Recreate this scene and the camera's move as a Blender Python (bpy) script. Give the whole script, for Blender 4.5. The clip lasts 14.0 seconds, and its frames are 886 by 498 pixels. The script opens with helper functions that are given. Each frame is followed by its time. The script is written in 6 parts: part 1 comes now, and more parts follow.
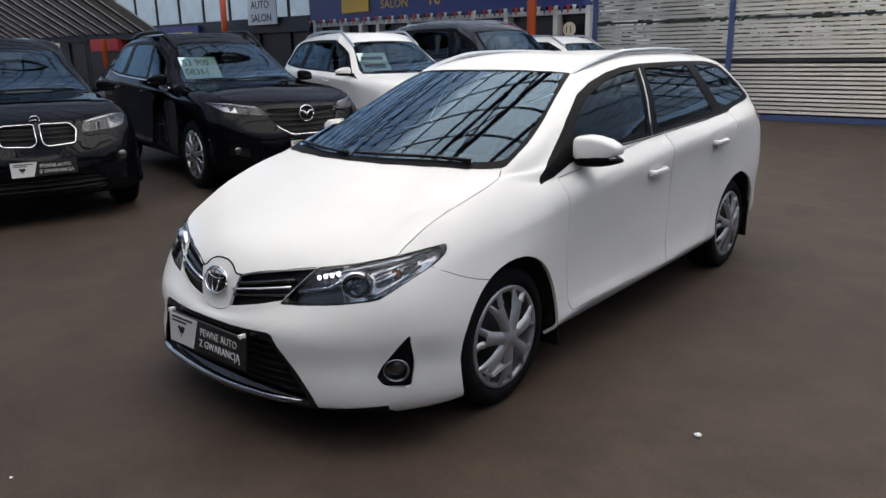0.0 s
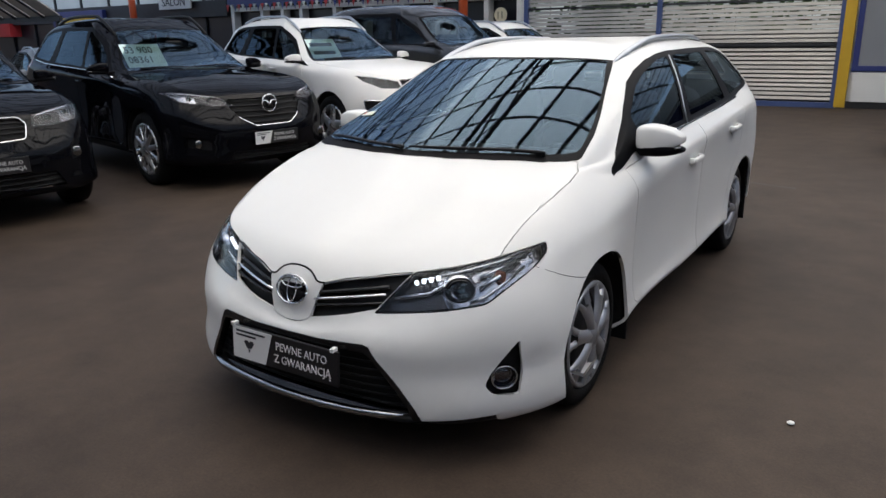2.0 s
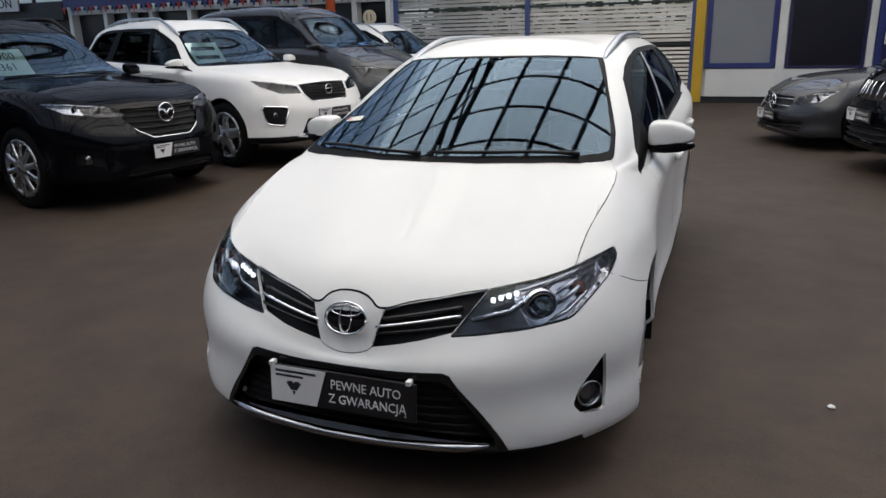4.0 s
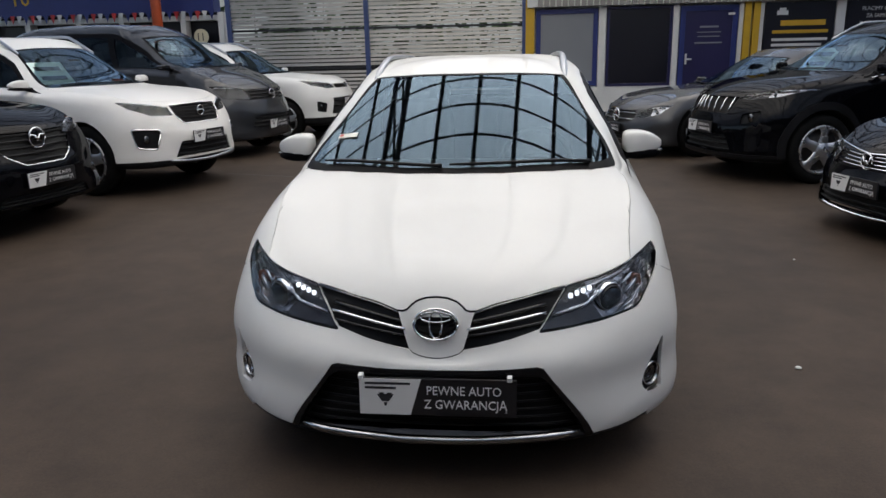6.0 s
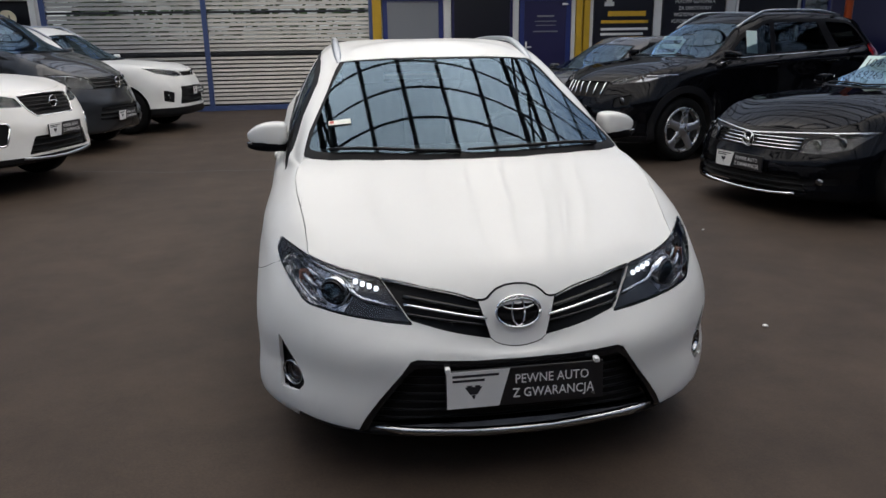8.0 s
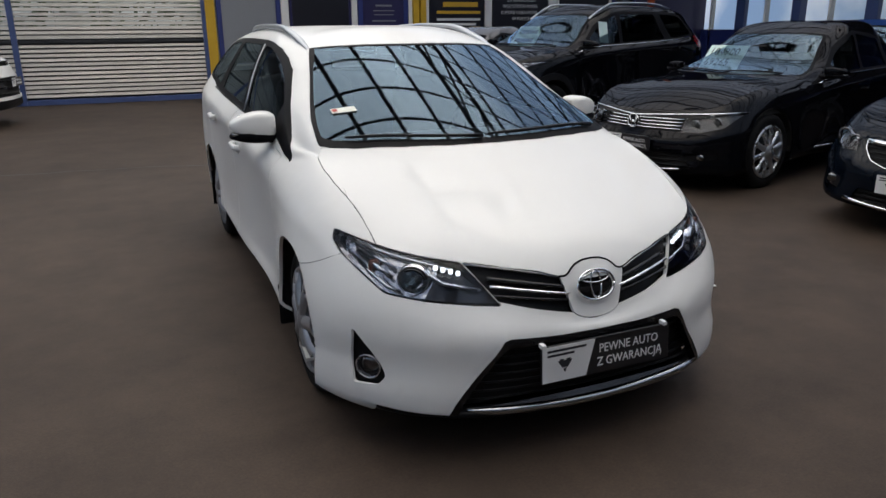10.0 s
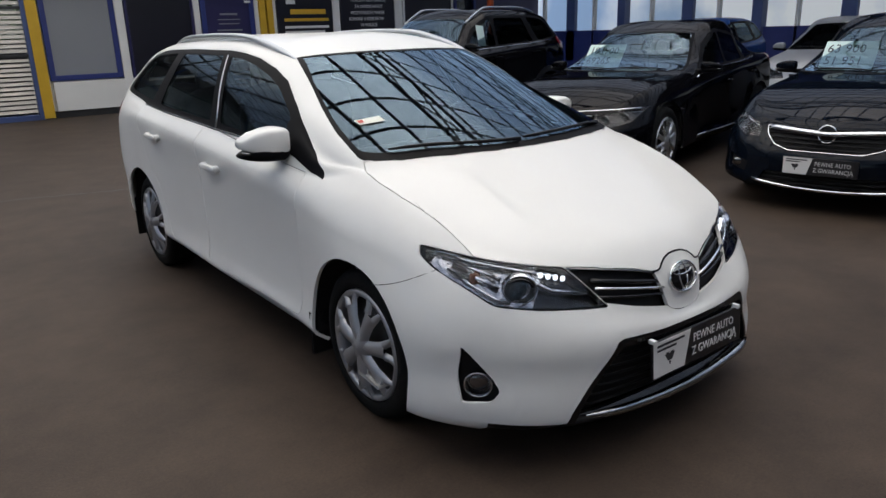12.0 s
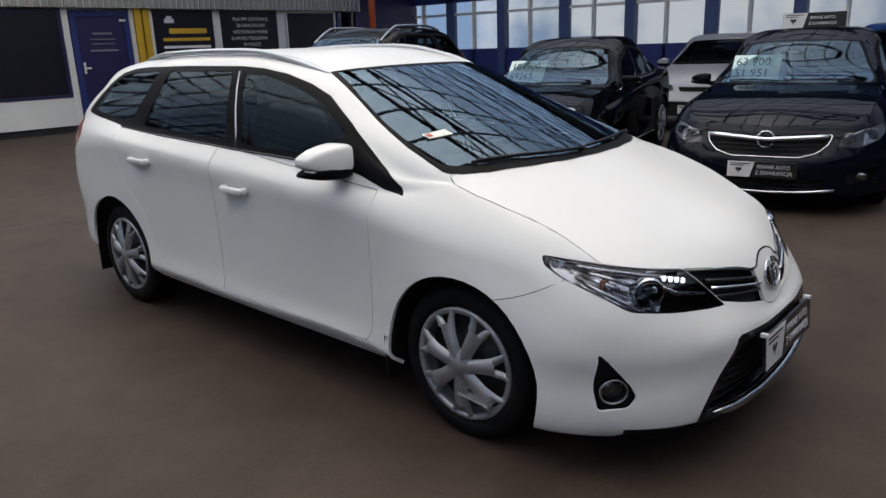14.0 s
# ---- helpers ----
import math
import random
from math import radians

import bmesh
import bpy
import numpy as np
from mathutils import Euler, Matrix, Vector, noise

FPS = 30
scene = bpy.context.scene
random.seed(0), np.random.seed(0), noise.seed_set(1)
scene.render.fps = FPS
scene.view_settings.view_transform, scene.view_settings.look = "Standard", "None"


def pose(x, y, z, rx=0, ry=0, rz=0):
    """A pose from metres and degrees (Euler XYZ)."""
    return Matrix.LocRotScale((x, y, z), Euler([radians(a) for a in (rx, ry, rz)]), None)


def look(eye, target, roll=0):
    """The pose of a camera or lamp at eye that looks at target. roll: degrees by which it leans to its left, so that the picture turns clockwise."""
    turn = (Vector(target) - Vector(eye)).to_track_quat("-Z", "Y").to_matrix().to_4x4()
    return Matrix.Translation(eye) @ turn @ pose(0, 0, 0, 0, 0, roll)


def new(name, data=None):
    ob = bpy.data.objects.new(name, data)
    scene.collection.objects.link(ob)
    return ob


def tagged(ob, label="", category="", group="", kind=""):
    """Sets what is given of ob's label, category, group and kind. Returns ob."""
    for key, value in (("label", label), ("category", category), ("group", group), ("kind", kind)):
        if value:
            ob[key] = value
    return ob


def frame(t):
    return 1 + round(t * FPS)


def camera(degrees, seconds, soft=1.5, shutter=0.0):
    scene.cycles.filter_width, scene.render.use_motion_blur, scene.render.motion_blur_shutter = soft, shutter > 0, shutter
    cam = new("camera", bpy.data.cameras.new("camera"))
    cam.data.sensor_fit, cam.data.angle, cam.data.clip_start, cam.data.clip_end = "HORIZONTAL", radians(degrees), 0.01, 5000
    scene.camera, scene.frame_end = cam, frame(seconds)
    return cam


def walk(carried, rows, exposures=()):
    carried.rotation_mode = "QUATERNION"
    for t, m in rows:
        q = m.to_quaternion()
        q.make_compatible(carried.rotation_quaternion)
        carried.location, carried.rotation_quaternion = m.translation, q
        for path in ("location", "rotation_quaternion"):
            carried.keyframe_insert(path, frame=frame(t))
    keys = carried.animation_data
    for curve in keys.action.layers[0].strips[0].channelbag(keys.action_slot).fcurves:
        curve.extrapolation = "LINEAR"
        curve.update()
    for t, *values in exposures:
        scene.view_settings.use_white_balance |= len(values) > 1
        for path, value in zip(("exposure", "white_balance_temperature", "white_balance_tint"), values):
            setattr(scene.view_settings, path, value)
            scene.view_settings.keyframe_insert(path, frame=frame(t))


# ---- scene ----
cam = camera(62.8, 14.0)
PATH = [
    (0, (2.459, -3.588, 1.439), (1.208, -2.117, 0.918), -0.9),
    (0.5, (2.324, -3.609, 1.439), (1.09, -2.127, 0.911), -1.1),
    (1, (2.143, -3.639, 1.449), (0.947, -2.128, 0.912), -1.1),
    (1.5, (1.988, -3.711, 1.445), (0.836, -2.171, 0.896), 0.1),
    (2, (1.824, -3.866, 1.458), (0.774, -2.258, 0.897), -1.0),
    (2.5, (1.685, -3.943, 1.449), (0.715, -2.289, 0.884), -0.8),
    (3, (1.485, -3.935, 1.447), (0.596, -2.237, 0.878), -1.1),
    (5.5, (0.493, -4.234, 1.447), (0.153, -2.334, 0.922), -1.4),
    (6, (0.276, -4.319, 1.455), (0.069, -2.399, 0.935), -1.3),
    (6.5, (0.092, -4.361, 1.446), (0.018, -2.432, 0.924), -0.6),
    (7, (-0.101, -4.301, 1.427), (-0.061, -2.374, 0.893), -1.2),
    (7.5, (-0.311, -4.231, 1.444), (-0.161, -2.315, 0.892), -0.4),
    (8, (-0.553, -4.227, 1.444), (-0.274, -2.327, 0.886), -0.9),
    (10.5, (-1.588, -3.906, 1.426), (-0.719, -2.204, 0.836), -0.3),
    (11, (-1.765, -3.773, 1.415), (-0.798, -2.125, 0.823), -0.7),
    (11.5, (-1.924, -3.605, 1.431), (-0.868, -2.015, 0.838), -1.3),
    (12, (-2.11, -3.487, 1.439), (-0.952, -1.963, 0.86), -1.7),
    (12.5, (-2.274, -3.375, 1.436), (-1.009, -1.928, 0.883), -1.9),
    (13, (-2.404, -3.211, 1.42), (-1.056, -1.835, 0.882), -1.8),
    (13.5, (-2.531, -3.022, 1.429), (-1.145, -1.686, 0.887), -2.2),
    (14, (-2.695, -2.869, 1.432), (-1.256, -1.59, 0.891), -2.0),
]
walk(cam, [(t, look(eye, target, roll)) for t, eye, target, roll in PATH], [(0, 0.12), (3, 0.04), (5.5, -0.15), (8, -0.2), (11, -0.13), (14, -0.06)])

# ---------------------------------------------------------------- world and light
from mathutils.bvhtree import BVHTree

world = bpy.data.worlds.new("world")
scene.world = world
world.use_nodes = True
wn = world.node_tree.nodes
sky = wn.new("ShaderNodeTexSky")
sky.sky_type = "NISHITA"
sky.sun_disc = False
sky.sun_elevation = radians(67)
sky.sun_rotation = radians(54)
sky.air_density = 1.0
sky.dust_density = 3.0
wn["Background"].inputs["Strength"].default_value = 0.29
world.node_tree.links.new(sky.outputs[0], wn["Background"].inputs["Color"])

sun = new("sun", bpy.data.lights.new("sun", "SUN"))
sun.data.energy = 0.5
sun.data.angle = radians(60)
sun.data.color = (1.0, 0.90, 0.76)
sun.matrix_world = look((7, 5, 20), (0, 0, 0))
# daylight in the roof's skylight opening
skylight = new("skylight", bpy.data.lights.new("skylight", "AREA"))
skylight.data.shape = "RECTANGLE"
skylight.data.size, skylight.data.size_y = 8.6, 16.5
skylight.data.energy = 1400
skylight.data.color = (1.0, 0.87, 0.72)
skylight.location = (-0.4, 2.6, 6.3)


# ---------------------------------------------------------------- materials
def material(name, colour, rough=0.5, metal=0.0, coat=0.0, vary=0.0, scale=8.0, bump=0.0, bump_scale=60.0, rvary=0.0, spec=0.5):
    """A Principled material with noise in colour, roughness and relief."""
    m = bpy.data.materials.new(name)
    m.use_nodes = True
    nt = m.node_tree
    b = nt.nodes["Principled BSDF"]
    b.inputs["Base Color"].default_value = (*colour, 1)
    b.inputs["Roughness"].default_value = rough
    b.inputs["Metallic"].default_value = metal
    b.inputs["Coat Weight"].default_value = coat
    b.inputs["Coat Roughness"].default_value = 0.03
    b.inputs["Specular IOR Level"].default_value = spec
    tc = nt.nodes.new("ShaderNodeTexCoord")
    if vary or rvary:
        n1 = nt.nodes.new("ShaderNodeTexNoise")
        n1.inputs["Scale"].default_value = scale
        n1.inputs["Detail"].default_value = 6
        nt.links.new(tc.outputs["Object"], n1.inputs["Vector"])
    if vary:
        mix = nt.nodes.new("ShaderNodeMix")
        mix.data_type = "RGBA"
        mix.inputs[6].default_value = (*[c * (1 - vary) for c in colour], 1)
        mix.inputs[7].default_value = (*[min(1, c * (1 + vary)) for c in colour], 1)
        nt.links.new(n1.outputs["Fac"], mix.inputs[0])
        nt.links.new(mix.outputs[2], b.inputs["Base Color"])
    if rvary:
        mr = nt.nodes.new("ShaderNodeMapRange")
        mr.inputs[3].default_value = max(0, rough - rvary)
        mr.inputs[4].default_value = min(1, rough + rvary)
        nt.links.new(n1.outputs["Fac"], mr.inputs[0])
        nt.links.new(mr.outputs[0], b.inputs["Roughness"])
    if bump:
        n2 = nt.nodes.new("ShaderNodeTexNoise")
        n2.inputs["Scale"].default_value = bump_scale
        n2.inputs["Detail"].default_value = 4
        nt.links.new(tc.outputs["Object"], n2.inputs["Vector"])
        bp = nt.nodes.new("ShaderNodeBump")
        bp.inputs["Strength"].default_value = bump
        bp.inputs["Distance"].default_value = 0.01
        nt.links.new(n2.outputs["Fac"], bp.inputs["Height"])
        nt.links.new(bp.outputs[0], b.inputs["Normal"])
    return m


def glass_material(name, tint, clear=0.8, rough=0.0, ior=1.7, sheen=(1, 1, 1)):
    """A thin pane: tinted see-through with a Fresnel gloss."""
    m = bpy.data.materials.new(name)
    m.use_nodes = True
    nt = m.node_tree
    nt.nodes.remove(nt.nodes["Principled BSDF"])
    tr = nt.nodes.new("ShaderNodeBsdfTransparent")
    tr.inputs[0].default_value = (*[c * clear for c in tint], 1)
    gl = nt.nodes.new("ShaderNodeBsdfGlossy")
    gl.inputs["Roughness"].default_value = rough
    gl.inputs["Color"].default_value = (*sheen, 1)
    fr = nt.nodes.new("ShaderNodeFresnel")
    fr.inputs["IOR"].default_value = ior
    mx = nt.nodes.new("ShaderNodeMixShader")
    nt.links.new(fr.outputs[0], mx.inputs[0])
    nt.links.new(tr.outputs[0], mx.inputs[1])
    nt.links.new(gl.outputs[0], mx.inputs[2])
    nt.links.new(mx.outputs[0], nt.nodes["Material Output"].inputs["Surface"])
    return m


def panel_material(name, tint, clear):
    """Weathered translucent roof sheet: part see-through, part scattering."""
    m = bpy.data.materials.new(name)
    m.use_nodes = True
    nt = m.node_tree
    nt.nodes.remove(nt.nodes["Principled BSDF"])
    tr = nt.nodes.new("ShaderNodeBsdfTransparent")
    tr.inputs[0].default_value = (*[c * clear for c in tint], 1)
    tl = nt.nodes.new("ShaderNodeBsdfTranslucent")
    tl.inputs[0].default_value = (*[c * 0.8 for c in tint], 1)
    n1 = nt.nodes.new("ShaderNodeTexNoise")
    n1.inputs["Scale"].default_value = 1.3
    n1.inputs["Detail"].default_value = 5
    tc = nt.nodes.new("ShaderNodeTexCoord")
    nt.links.new(tc.outputs["Object"], n1.inputs["Vector"])
    mr = nt.nodes.new("ShaderNodeMapRange")
    mr.inputs[3].default_value, mr.inputs[4].default_value = 0.35, 0.75
    nt.links.new(n1.outputs["Fac"], mr.inputs[0])
    mx = nt.nodes.new("ShaderNodeMixShader")
    nt.links.new(mr.outputs[0], mx.inputs[0])
    nt.links.new(tr.outputs[0], mx.inputs[1])
    nt.links.new(tl.outputs[0], mx.inputs[2])
    nt.links.new(mx.outputs[0], nt.nodes["Material Output"].inputs["Surface"])
    return m


def paint(name, colour, flake=0.0, clear=0.36):
    return material(name, colour, rough=0.5, metal=flake, coat=0.5 if colour[0] > 0.3 else clear, vary=0.03, scale=3.0, rvary=0.05, spec=0.1 if colour[0] > 0.3 else 0.0)


M = {
    "white_paint": paint("white_paint", (0.76, 0.76, 0.735)),
    "pearl_white": paint("pearl_white_paint", (0.78, 0.77, 0.74)),
    "black_paint": paint("black_paint", (0.003, 0.003, 0.004)),
    "navy_paint": paint("dark_navy_paint", (0.003, 0.005, 0.009)),
    "grey_paint": paint("dark_grey_paint", (0.032, 0.034, 0.038), 0.6, 1.0),
    "graphite_paint": paint("graphite_paint", (0.045, 0.046, 0.05), 0.7, 1.0),
    "blue_paint": paint("blue_paint", (0.02, 0.06, 0.2), 0.3),
    "silver_paint": paint("silver_paint", (0.35, 0.36, 0.37), 0.7),
    # sheen colours of both glasses put the daylight's blue into their reflections
    "glass": glass_material("car_glass", (0.75, 0.85, 0.85), 0.6, 0.0, 1.62, (0.58, 0.80, 1.0)),
    "dark_glass": glass_material("tinted_car_glass", (0.55, 0.62, 0.62), 0.6, 0.0, 1.42, (0.42, 0.53, 0.62)),
    "lens": glass_material("headlight_lens", (0.96, 0.97, 1.0), 0.95, 0.0, 1.36),
    "black_plastic": material("black_plastic", (0.009, 0.009, 0.010), rough=0.42, vary=0.15, bump=0.1, bump_scale=300, spec=0.18),
    "matte_black": material("matte_black", (0.008, 0.008, 0.008), rough=0.8, vary=0.2),
    "trim_black": material("trim_black", (0.004, 0.004, 0.005), rough=0.5, vary=0.15, spec=0.06),
    "gloss_black": material("gloss_black", (0.006, 0.006, 0.007), rough=0.12, vary=0.1),
    "rubber": material("tyre_rubber", (0.007, 0.007, 0.007), rough=0.7, vary=0.3, scale=20, bump=0.3, bump_scale=120, spec=0.12),
    "chrome": material("chrome", (0.82, 0.83, 0.85), rough=0.08, metal=1.0, rvary=0.04),
    "alloy": material("silver_wheel_paint", (0.55, 0.56, 0.58), rough=0.28, metal=0.85, vary=0.08, rvary=0.08),
    "cap_silver": material("silver_hubcap_paint", (0.36, 0.365, 0.38), rough=0.34, metal=0.6, vary=0.1, rvary=0.08),
    "steel_dark": material("dark_steel", (0.03, 0.03, 0.03), rough=0.6, metal=0.3, vary=0.3),
    "rail_silver": material("anodised_rail", (0.42, 0.44, 0.47), rough=0.28, metal=0.9, vary=0.05),
    "red_lens": material("red_lens", (0.22, 0.006, 0.010), rough=0.2, coat=0.25, vary=0.15),
    "amber_dull": material("dull_amber_lens", (0.25, 0.10, 0.06), rough=0.25, vary=0.2),
    "dark_chrome": material("dark_chrome", (0.42, 0.43, 0.45), rough=0.10, metal=1.0, rvary=0.05),
    "grille_black": material("grille_black", (0.006, 0.006, 0.007), rough=0.45, vary=0.2, spec=0.2),
    "reflector": material("reflector", (0.72, 0.74, 0.77), rough=0.10, metal=1.0, vary=0.3, scale=30),
    "bowl": material("faceted_reflector", (0.48, 0.49, 0.51), rough=0.10, metal=1.0, vary=0.4, scale=26, bump=1.0, bump_scale=22),
    "dim_reflector": material("smoked_reflector", (0.20, 0.205, 0.21), rough=0.16, metal=1.0, vary=0.6, scale=30, rvary=0.1, bump=0.5, bump_scale=28),
    "seat": material("seat_fabric", (0.03, 0.03, 0.033), rough=0.9, vary=0.25, scale=40, bump=0.4, bump_scale=200),
    "dash": material("dashboard_plastic", (0.02, 0.021, 0.023), rough=0.65, vary=0.15, bump=0.2, bump_scale=250),
    "paper": material("paper", (0.72, 0.72, 0.68), rough=0.8, vary=0.05, scale=12),
    "price_paper": material("pale_green_sheet", (0.66, 0.82, 0.78), rough=0.6, vary=0.05),
    "ink": material("ink", (0.02, 0.02, 0.025), rough=0.6, vary=0.1),
    "plate_black": material("plate_black", (0.012, 0.012, 0.014), rough=0.3, vary=0.1),
    "plate_white": material("plate_white", (0.72, 0.72, 0.71), rough=0.35, vary=0.04),
    "letter_white": material("letter_white", (0.75, 0.75, 0.75), rough=0.4, vary=0.03),
    "led": material("led_lamp", (0.9, 0.9, 0.92), rough=0.2),
    "label_pale": material("pale_label", (0.72, 0.74, 0.66), rough=0.5, vary=0.2, scale=60),
    "label_red": material("red_label", (0.5, 0.08, 0.06), rough=0.5, vary=0.2, scale=60),
}
# blue coat tint stands in for the sky's blue in the dark paints' reflections
for tint in ("black_paint", "navy_paint"):
    M[tint].node_tree.nodes["Principled BSDF"].inputs["Coat Tint"].default_value = (0.62, 0.78, 1.0, 1)
led = M["led"].node_tree.nodes["Principled BSDF"]
led.inputs["Emission Color"].default_value = (0.9, 0.95, 1, 1)
led.inputs["Emission Strength"].default_value = 1.6

# ---------------------------------------------------------------- mesh tools
def mesh_ob(name, bm, mat, parent=None, label="", smooth=True):
    me = bpy.data.meshes.new(name)
    bm.to_mesh(me)
    bm.free()
    for p in me.polygons:
        p.use_smooth = smooth
    if mat:
        for mm in mat if isinstance(mat, (list, tuple)) else [mat]:
            me.materials.append(mm)
    ob = new(name, me)
    if parent:
        ob.parent = parent
    if label:
        ob["label"] = label
    return ob


def part(name, bm, mat, parent, label="", smooth=False):
    return mesh_ob(name, bm, mat, parent, label, smooth)


def thing(name, label, category, m=None, group="", kind=""):
    ob = new(name)
    if m is not None:
        ob.matrix_world = m
    return tagged(ob, label, category, group, kind)


def box_bm(x0, x1, y0, y1, z0, z1, bevel=0.0, bm=None):
    own = bmesh.new()
    bmesh.ops.create_cube(own, size=1)
    for v in own.verts:
        v.co = Vector(((x0 + x1) / 2 + v.co.x * (x1 - x0), (y0 + y1) / 2 + v.co.y * (y1 - y0), (z0 + z1) / 2 + v.co.z * (z1 - z0)))
    if bevel:
        bmesh.ops.bevel(own, geom=own.edges[:], offset=bevel, segments=2, affect="EDGES", profile=0.5)
    if bm is None:
        return own
    me = bpy.data.meshes.new("t")
    own.to_mesh(me)
    own.free()
    bm.from_mesh(me)
    bpy.data.meshes.remove(me)
    return bm


def lathe(profile, n, axis="x", bm=None, a0=0.0, a1=2 * math.pi):
    """Turn a list of (along, radius) round an axis."""
    bm = bm or bmesh.new()
    full = abs(a1 - a0 - 2 * math.pi) < 1e-6
    rings = []
    for i in range(n if full else n + 1):
        a = a0 + (a1 - a0) * i / n
        c, s = math.cos(a), math.sin(a)
        row = []
        for h, r in profile:
            p = {"x": (h, r * c, r * s), "y": (r * c, h, r * s), "z": (r * c, r * s, h)}[axis]
            row.append(bm.verts.new(p))
        rings.append(row)
    for i in range(n):
        a, b = rings[i], rings[(i + 1) % len(rings)]
        for j in range(len(profile) - 1):
            bm.faces.new((a[j], b[j], b[j + 1], a[j + 1]))
    bmesh.ops.recalc_face_normals(bm, faces=bm.faces)
    return bm


def tube(points, radius, n=6, bm=None, flat=1.0):
    """A round bar along points; flat squeezes it upwards."""
    bm = bm or bmesh.new()
    pts = [Vector(p) for p in points]
    rings = []
    for i, p in enumerate(pts):
        d = (pts[min(i + 1, len(pts) - 1)] - pts[max(i - 1, 0)]).normalized()
        ref = Vector((0, 0, 1)) if abs(d.z) < 0.9 else Vector((1, 0, 0))
        s = d.cross(ref).normalized()
        t = s.cross(d).normalized()
        r = radius[i] if isinstance(radius, (list, tuple)) else radius
        rings.append([bm.verts.new(p + s * r * math.cos(2 * math.pi * k / n) + t * r * flat * math.sin(2 * math.pi * k / n)) for k in range(n)])
    for a, b in zip(rings, rings[1:]):
        for k in range(n):
            bm.faces.new((a[k], a[(k + 1) % n], b[(k + 1) % n], b[k]))
    bm.faces.new(rings[0][::-1])
    bm.faces.new(rings[-1])
    return bm


def hermite(values, params, samples):
    """Smooth curves through values (n, ..., 3), whose first and last rows are outside the range drawn."""
    v, t = np.asarray(values, float), np.asarray(params, float)
    out = []
    slope = (v[1:] - v[:-1]) / (t[1:] - t[:-1]).reshape(-1, *[1] * (v.ndim - 1))
    h = t[1:] - t[:-1]
    for s in samples:
        i = int(np.clip(np.searchsorted(t, s, side="right") - 1, 1, len(t) - 3))
        m0 = (slope[i - 1] * h[i] + slope[i] * h[i - 1]) / (h[i - 1] + h[i])
        m1 = (slope[i] * h[i + 1] + slope[i + 1] * h[i]) / (h[i] + h[i + 1])
        q = (s - t[i]) / h[i]
        out.append((2 * q**3 - 3 * q**2 + 1) * v[i] + (q**3 - 2 * q**2 + q) * h[i] * m0 + (3 * q**2 - 2 * q**3) * v[i + 1] + (q**3 - q**2) * h[i] * m1)
    return np.array(out)


def body_surface(net, cell):
    """The skin of a car from a net of rings (ring, station, xyz), both halves."""
    net = np.array(net, float)
    flip = np.array([-1, 1, 1])
    lead, tail = net[:, 1:2] * flip, net[:, -2:-1] * flip
    full = np.concatenate([lead, net, tail], axis=1)
    step = np.linalg.norm(full[:, 1:] - full[:, :-1], axis=2).mean(axis=0)
    tu = np.concatenate([[0], np.cumsum(step)])
    nu = np.concatenate([np.linspace(tu[i], tu[i + 1], max(2, int(round(step[i] / cell))), endpoint=False) for i in range(1, len(tu) - 2)] + [[tu[-2]]])
    across = hermite(full.transpose(1, 0, 2), tu, nu)
    rings = across.transpose(1, 0, 2)
    first = 2 * rings[0] - rings[1]
    last = rings[-2] * flip
    rings = np.concatenate([[first], rings, [last]])
    step = np.linalg.norm(rings[1:] - rings[:-1], axis=2).mean(axis=1)
    tv = np.concatenate([[0], np.cumsum(step)])
    nv = np.concatenate([np.linspace(tv[i], tv[i + 1], max(2, int(round(step[i] / cell))), endpoint=False) for i in range(1, len(tv) - 2)] + [[tv[-2]]])
    grid = hermite(rings, tv, nv)
    bm = bmesh.new()
    for sign in (1, -1):
        vs = [[bm.verts.new((sign * max(p[0], 0.0), p[1], p[2])) for p in row] for row in grid]
        for a, b in zip(vs, vs[1:]):
            for i in range(len(a) - 1):
                f = (a[i], a[i + 1], b[i + 1], b[i])
                bm.faces.new(f if sign > 0 else f[::-1])
    bmesh.ops.remove_doubles(bm, verts=bm.verts, dist=0.0008)
    bmesh.ops.dissolve_degenerate(bm, edges=bm.edges, dist=0.0005)
    bmesh.ops.recalc_face_normals(bm, faces=bm.faces)
    up = sum(f.normal.z * f.calc_area() for f in bm.faces if f.calc_center_median().z > 1.2)
    if up < 0:
        bmesh.ops.reverse_faces(bm, faces=bm.faces)
    bm.normal_update()
    return bm


VIEWS = {"front": ((0, 2), (0, -1, 0)), "rear": ((0, 2), (0, 1, 0)), "left": ((1, 2), (1, 0, 0)), "right": ((1, 2), (-1, 0, 0)), "top": ((0, 1), (0, 0, 1))}


def inside(p, poly):
    hit = False
    for (x0, y0), (x1, y1) in zip(poly, poly[1:] + poly[:1]):
        if (y0 > p[1]) != (y1 > p[1]) and p[0] < x0 + (p[1] - y0) / (y1 - y0) * (x1 - x0):
            hit = not hit
    return hit


def rounded(poly, r=0.02, n=3):
    """Round a polygon's corners."""
    out = []
    for i, p in enumerate(poly):
        a, b, c = Vector(poly[i - 1]), Vector(p), Vector(poly[(i + 1) % len(poly)])
        d0, d1 = a - b, c - b
        k = min(r, d0.length * 0.45, d1.length * 0.45)
        s, e = b + d0.normalized() * k, b + d1.normalized() * k
        for j in range(n + 1):
            q = j / n
            out.append(tuple((1 - q) ** 2 * s + 2 * q * (1 - q) * b + q * q * e))
    return out


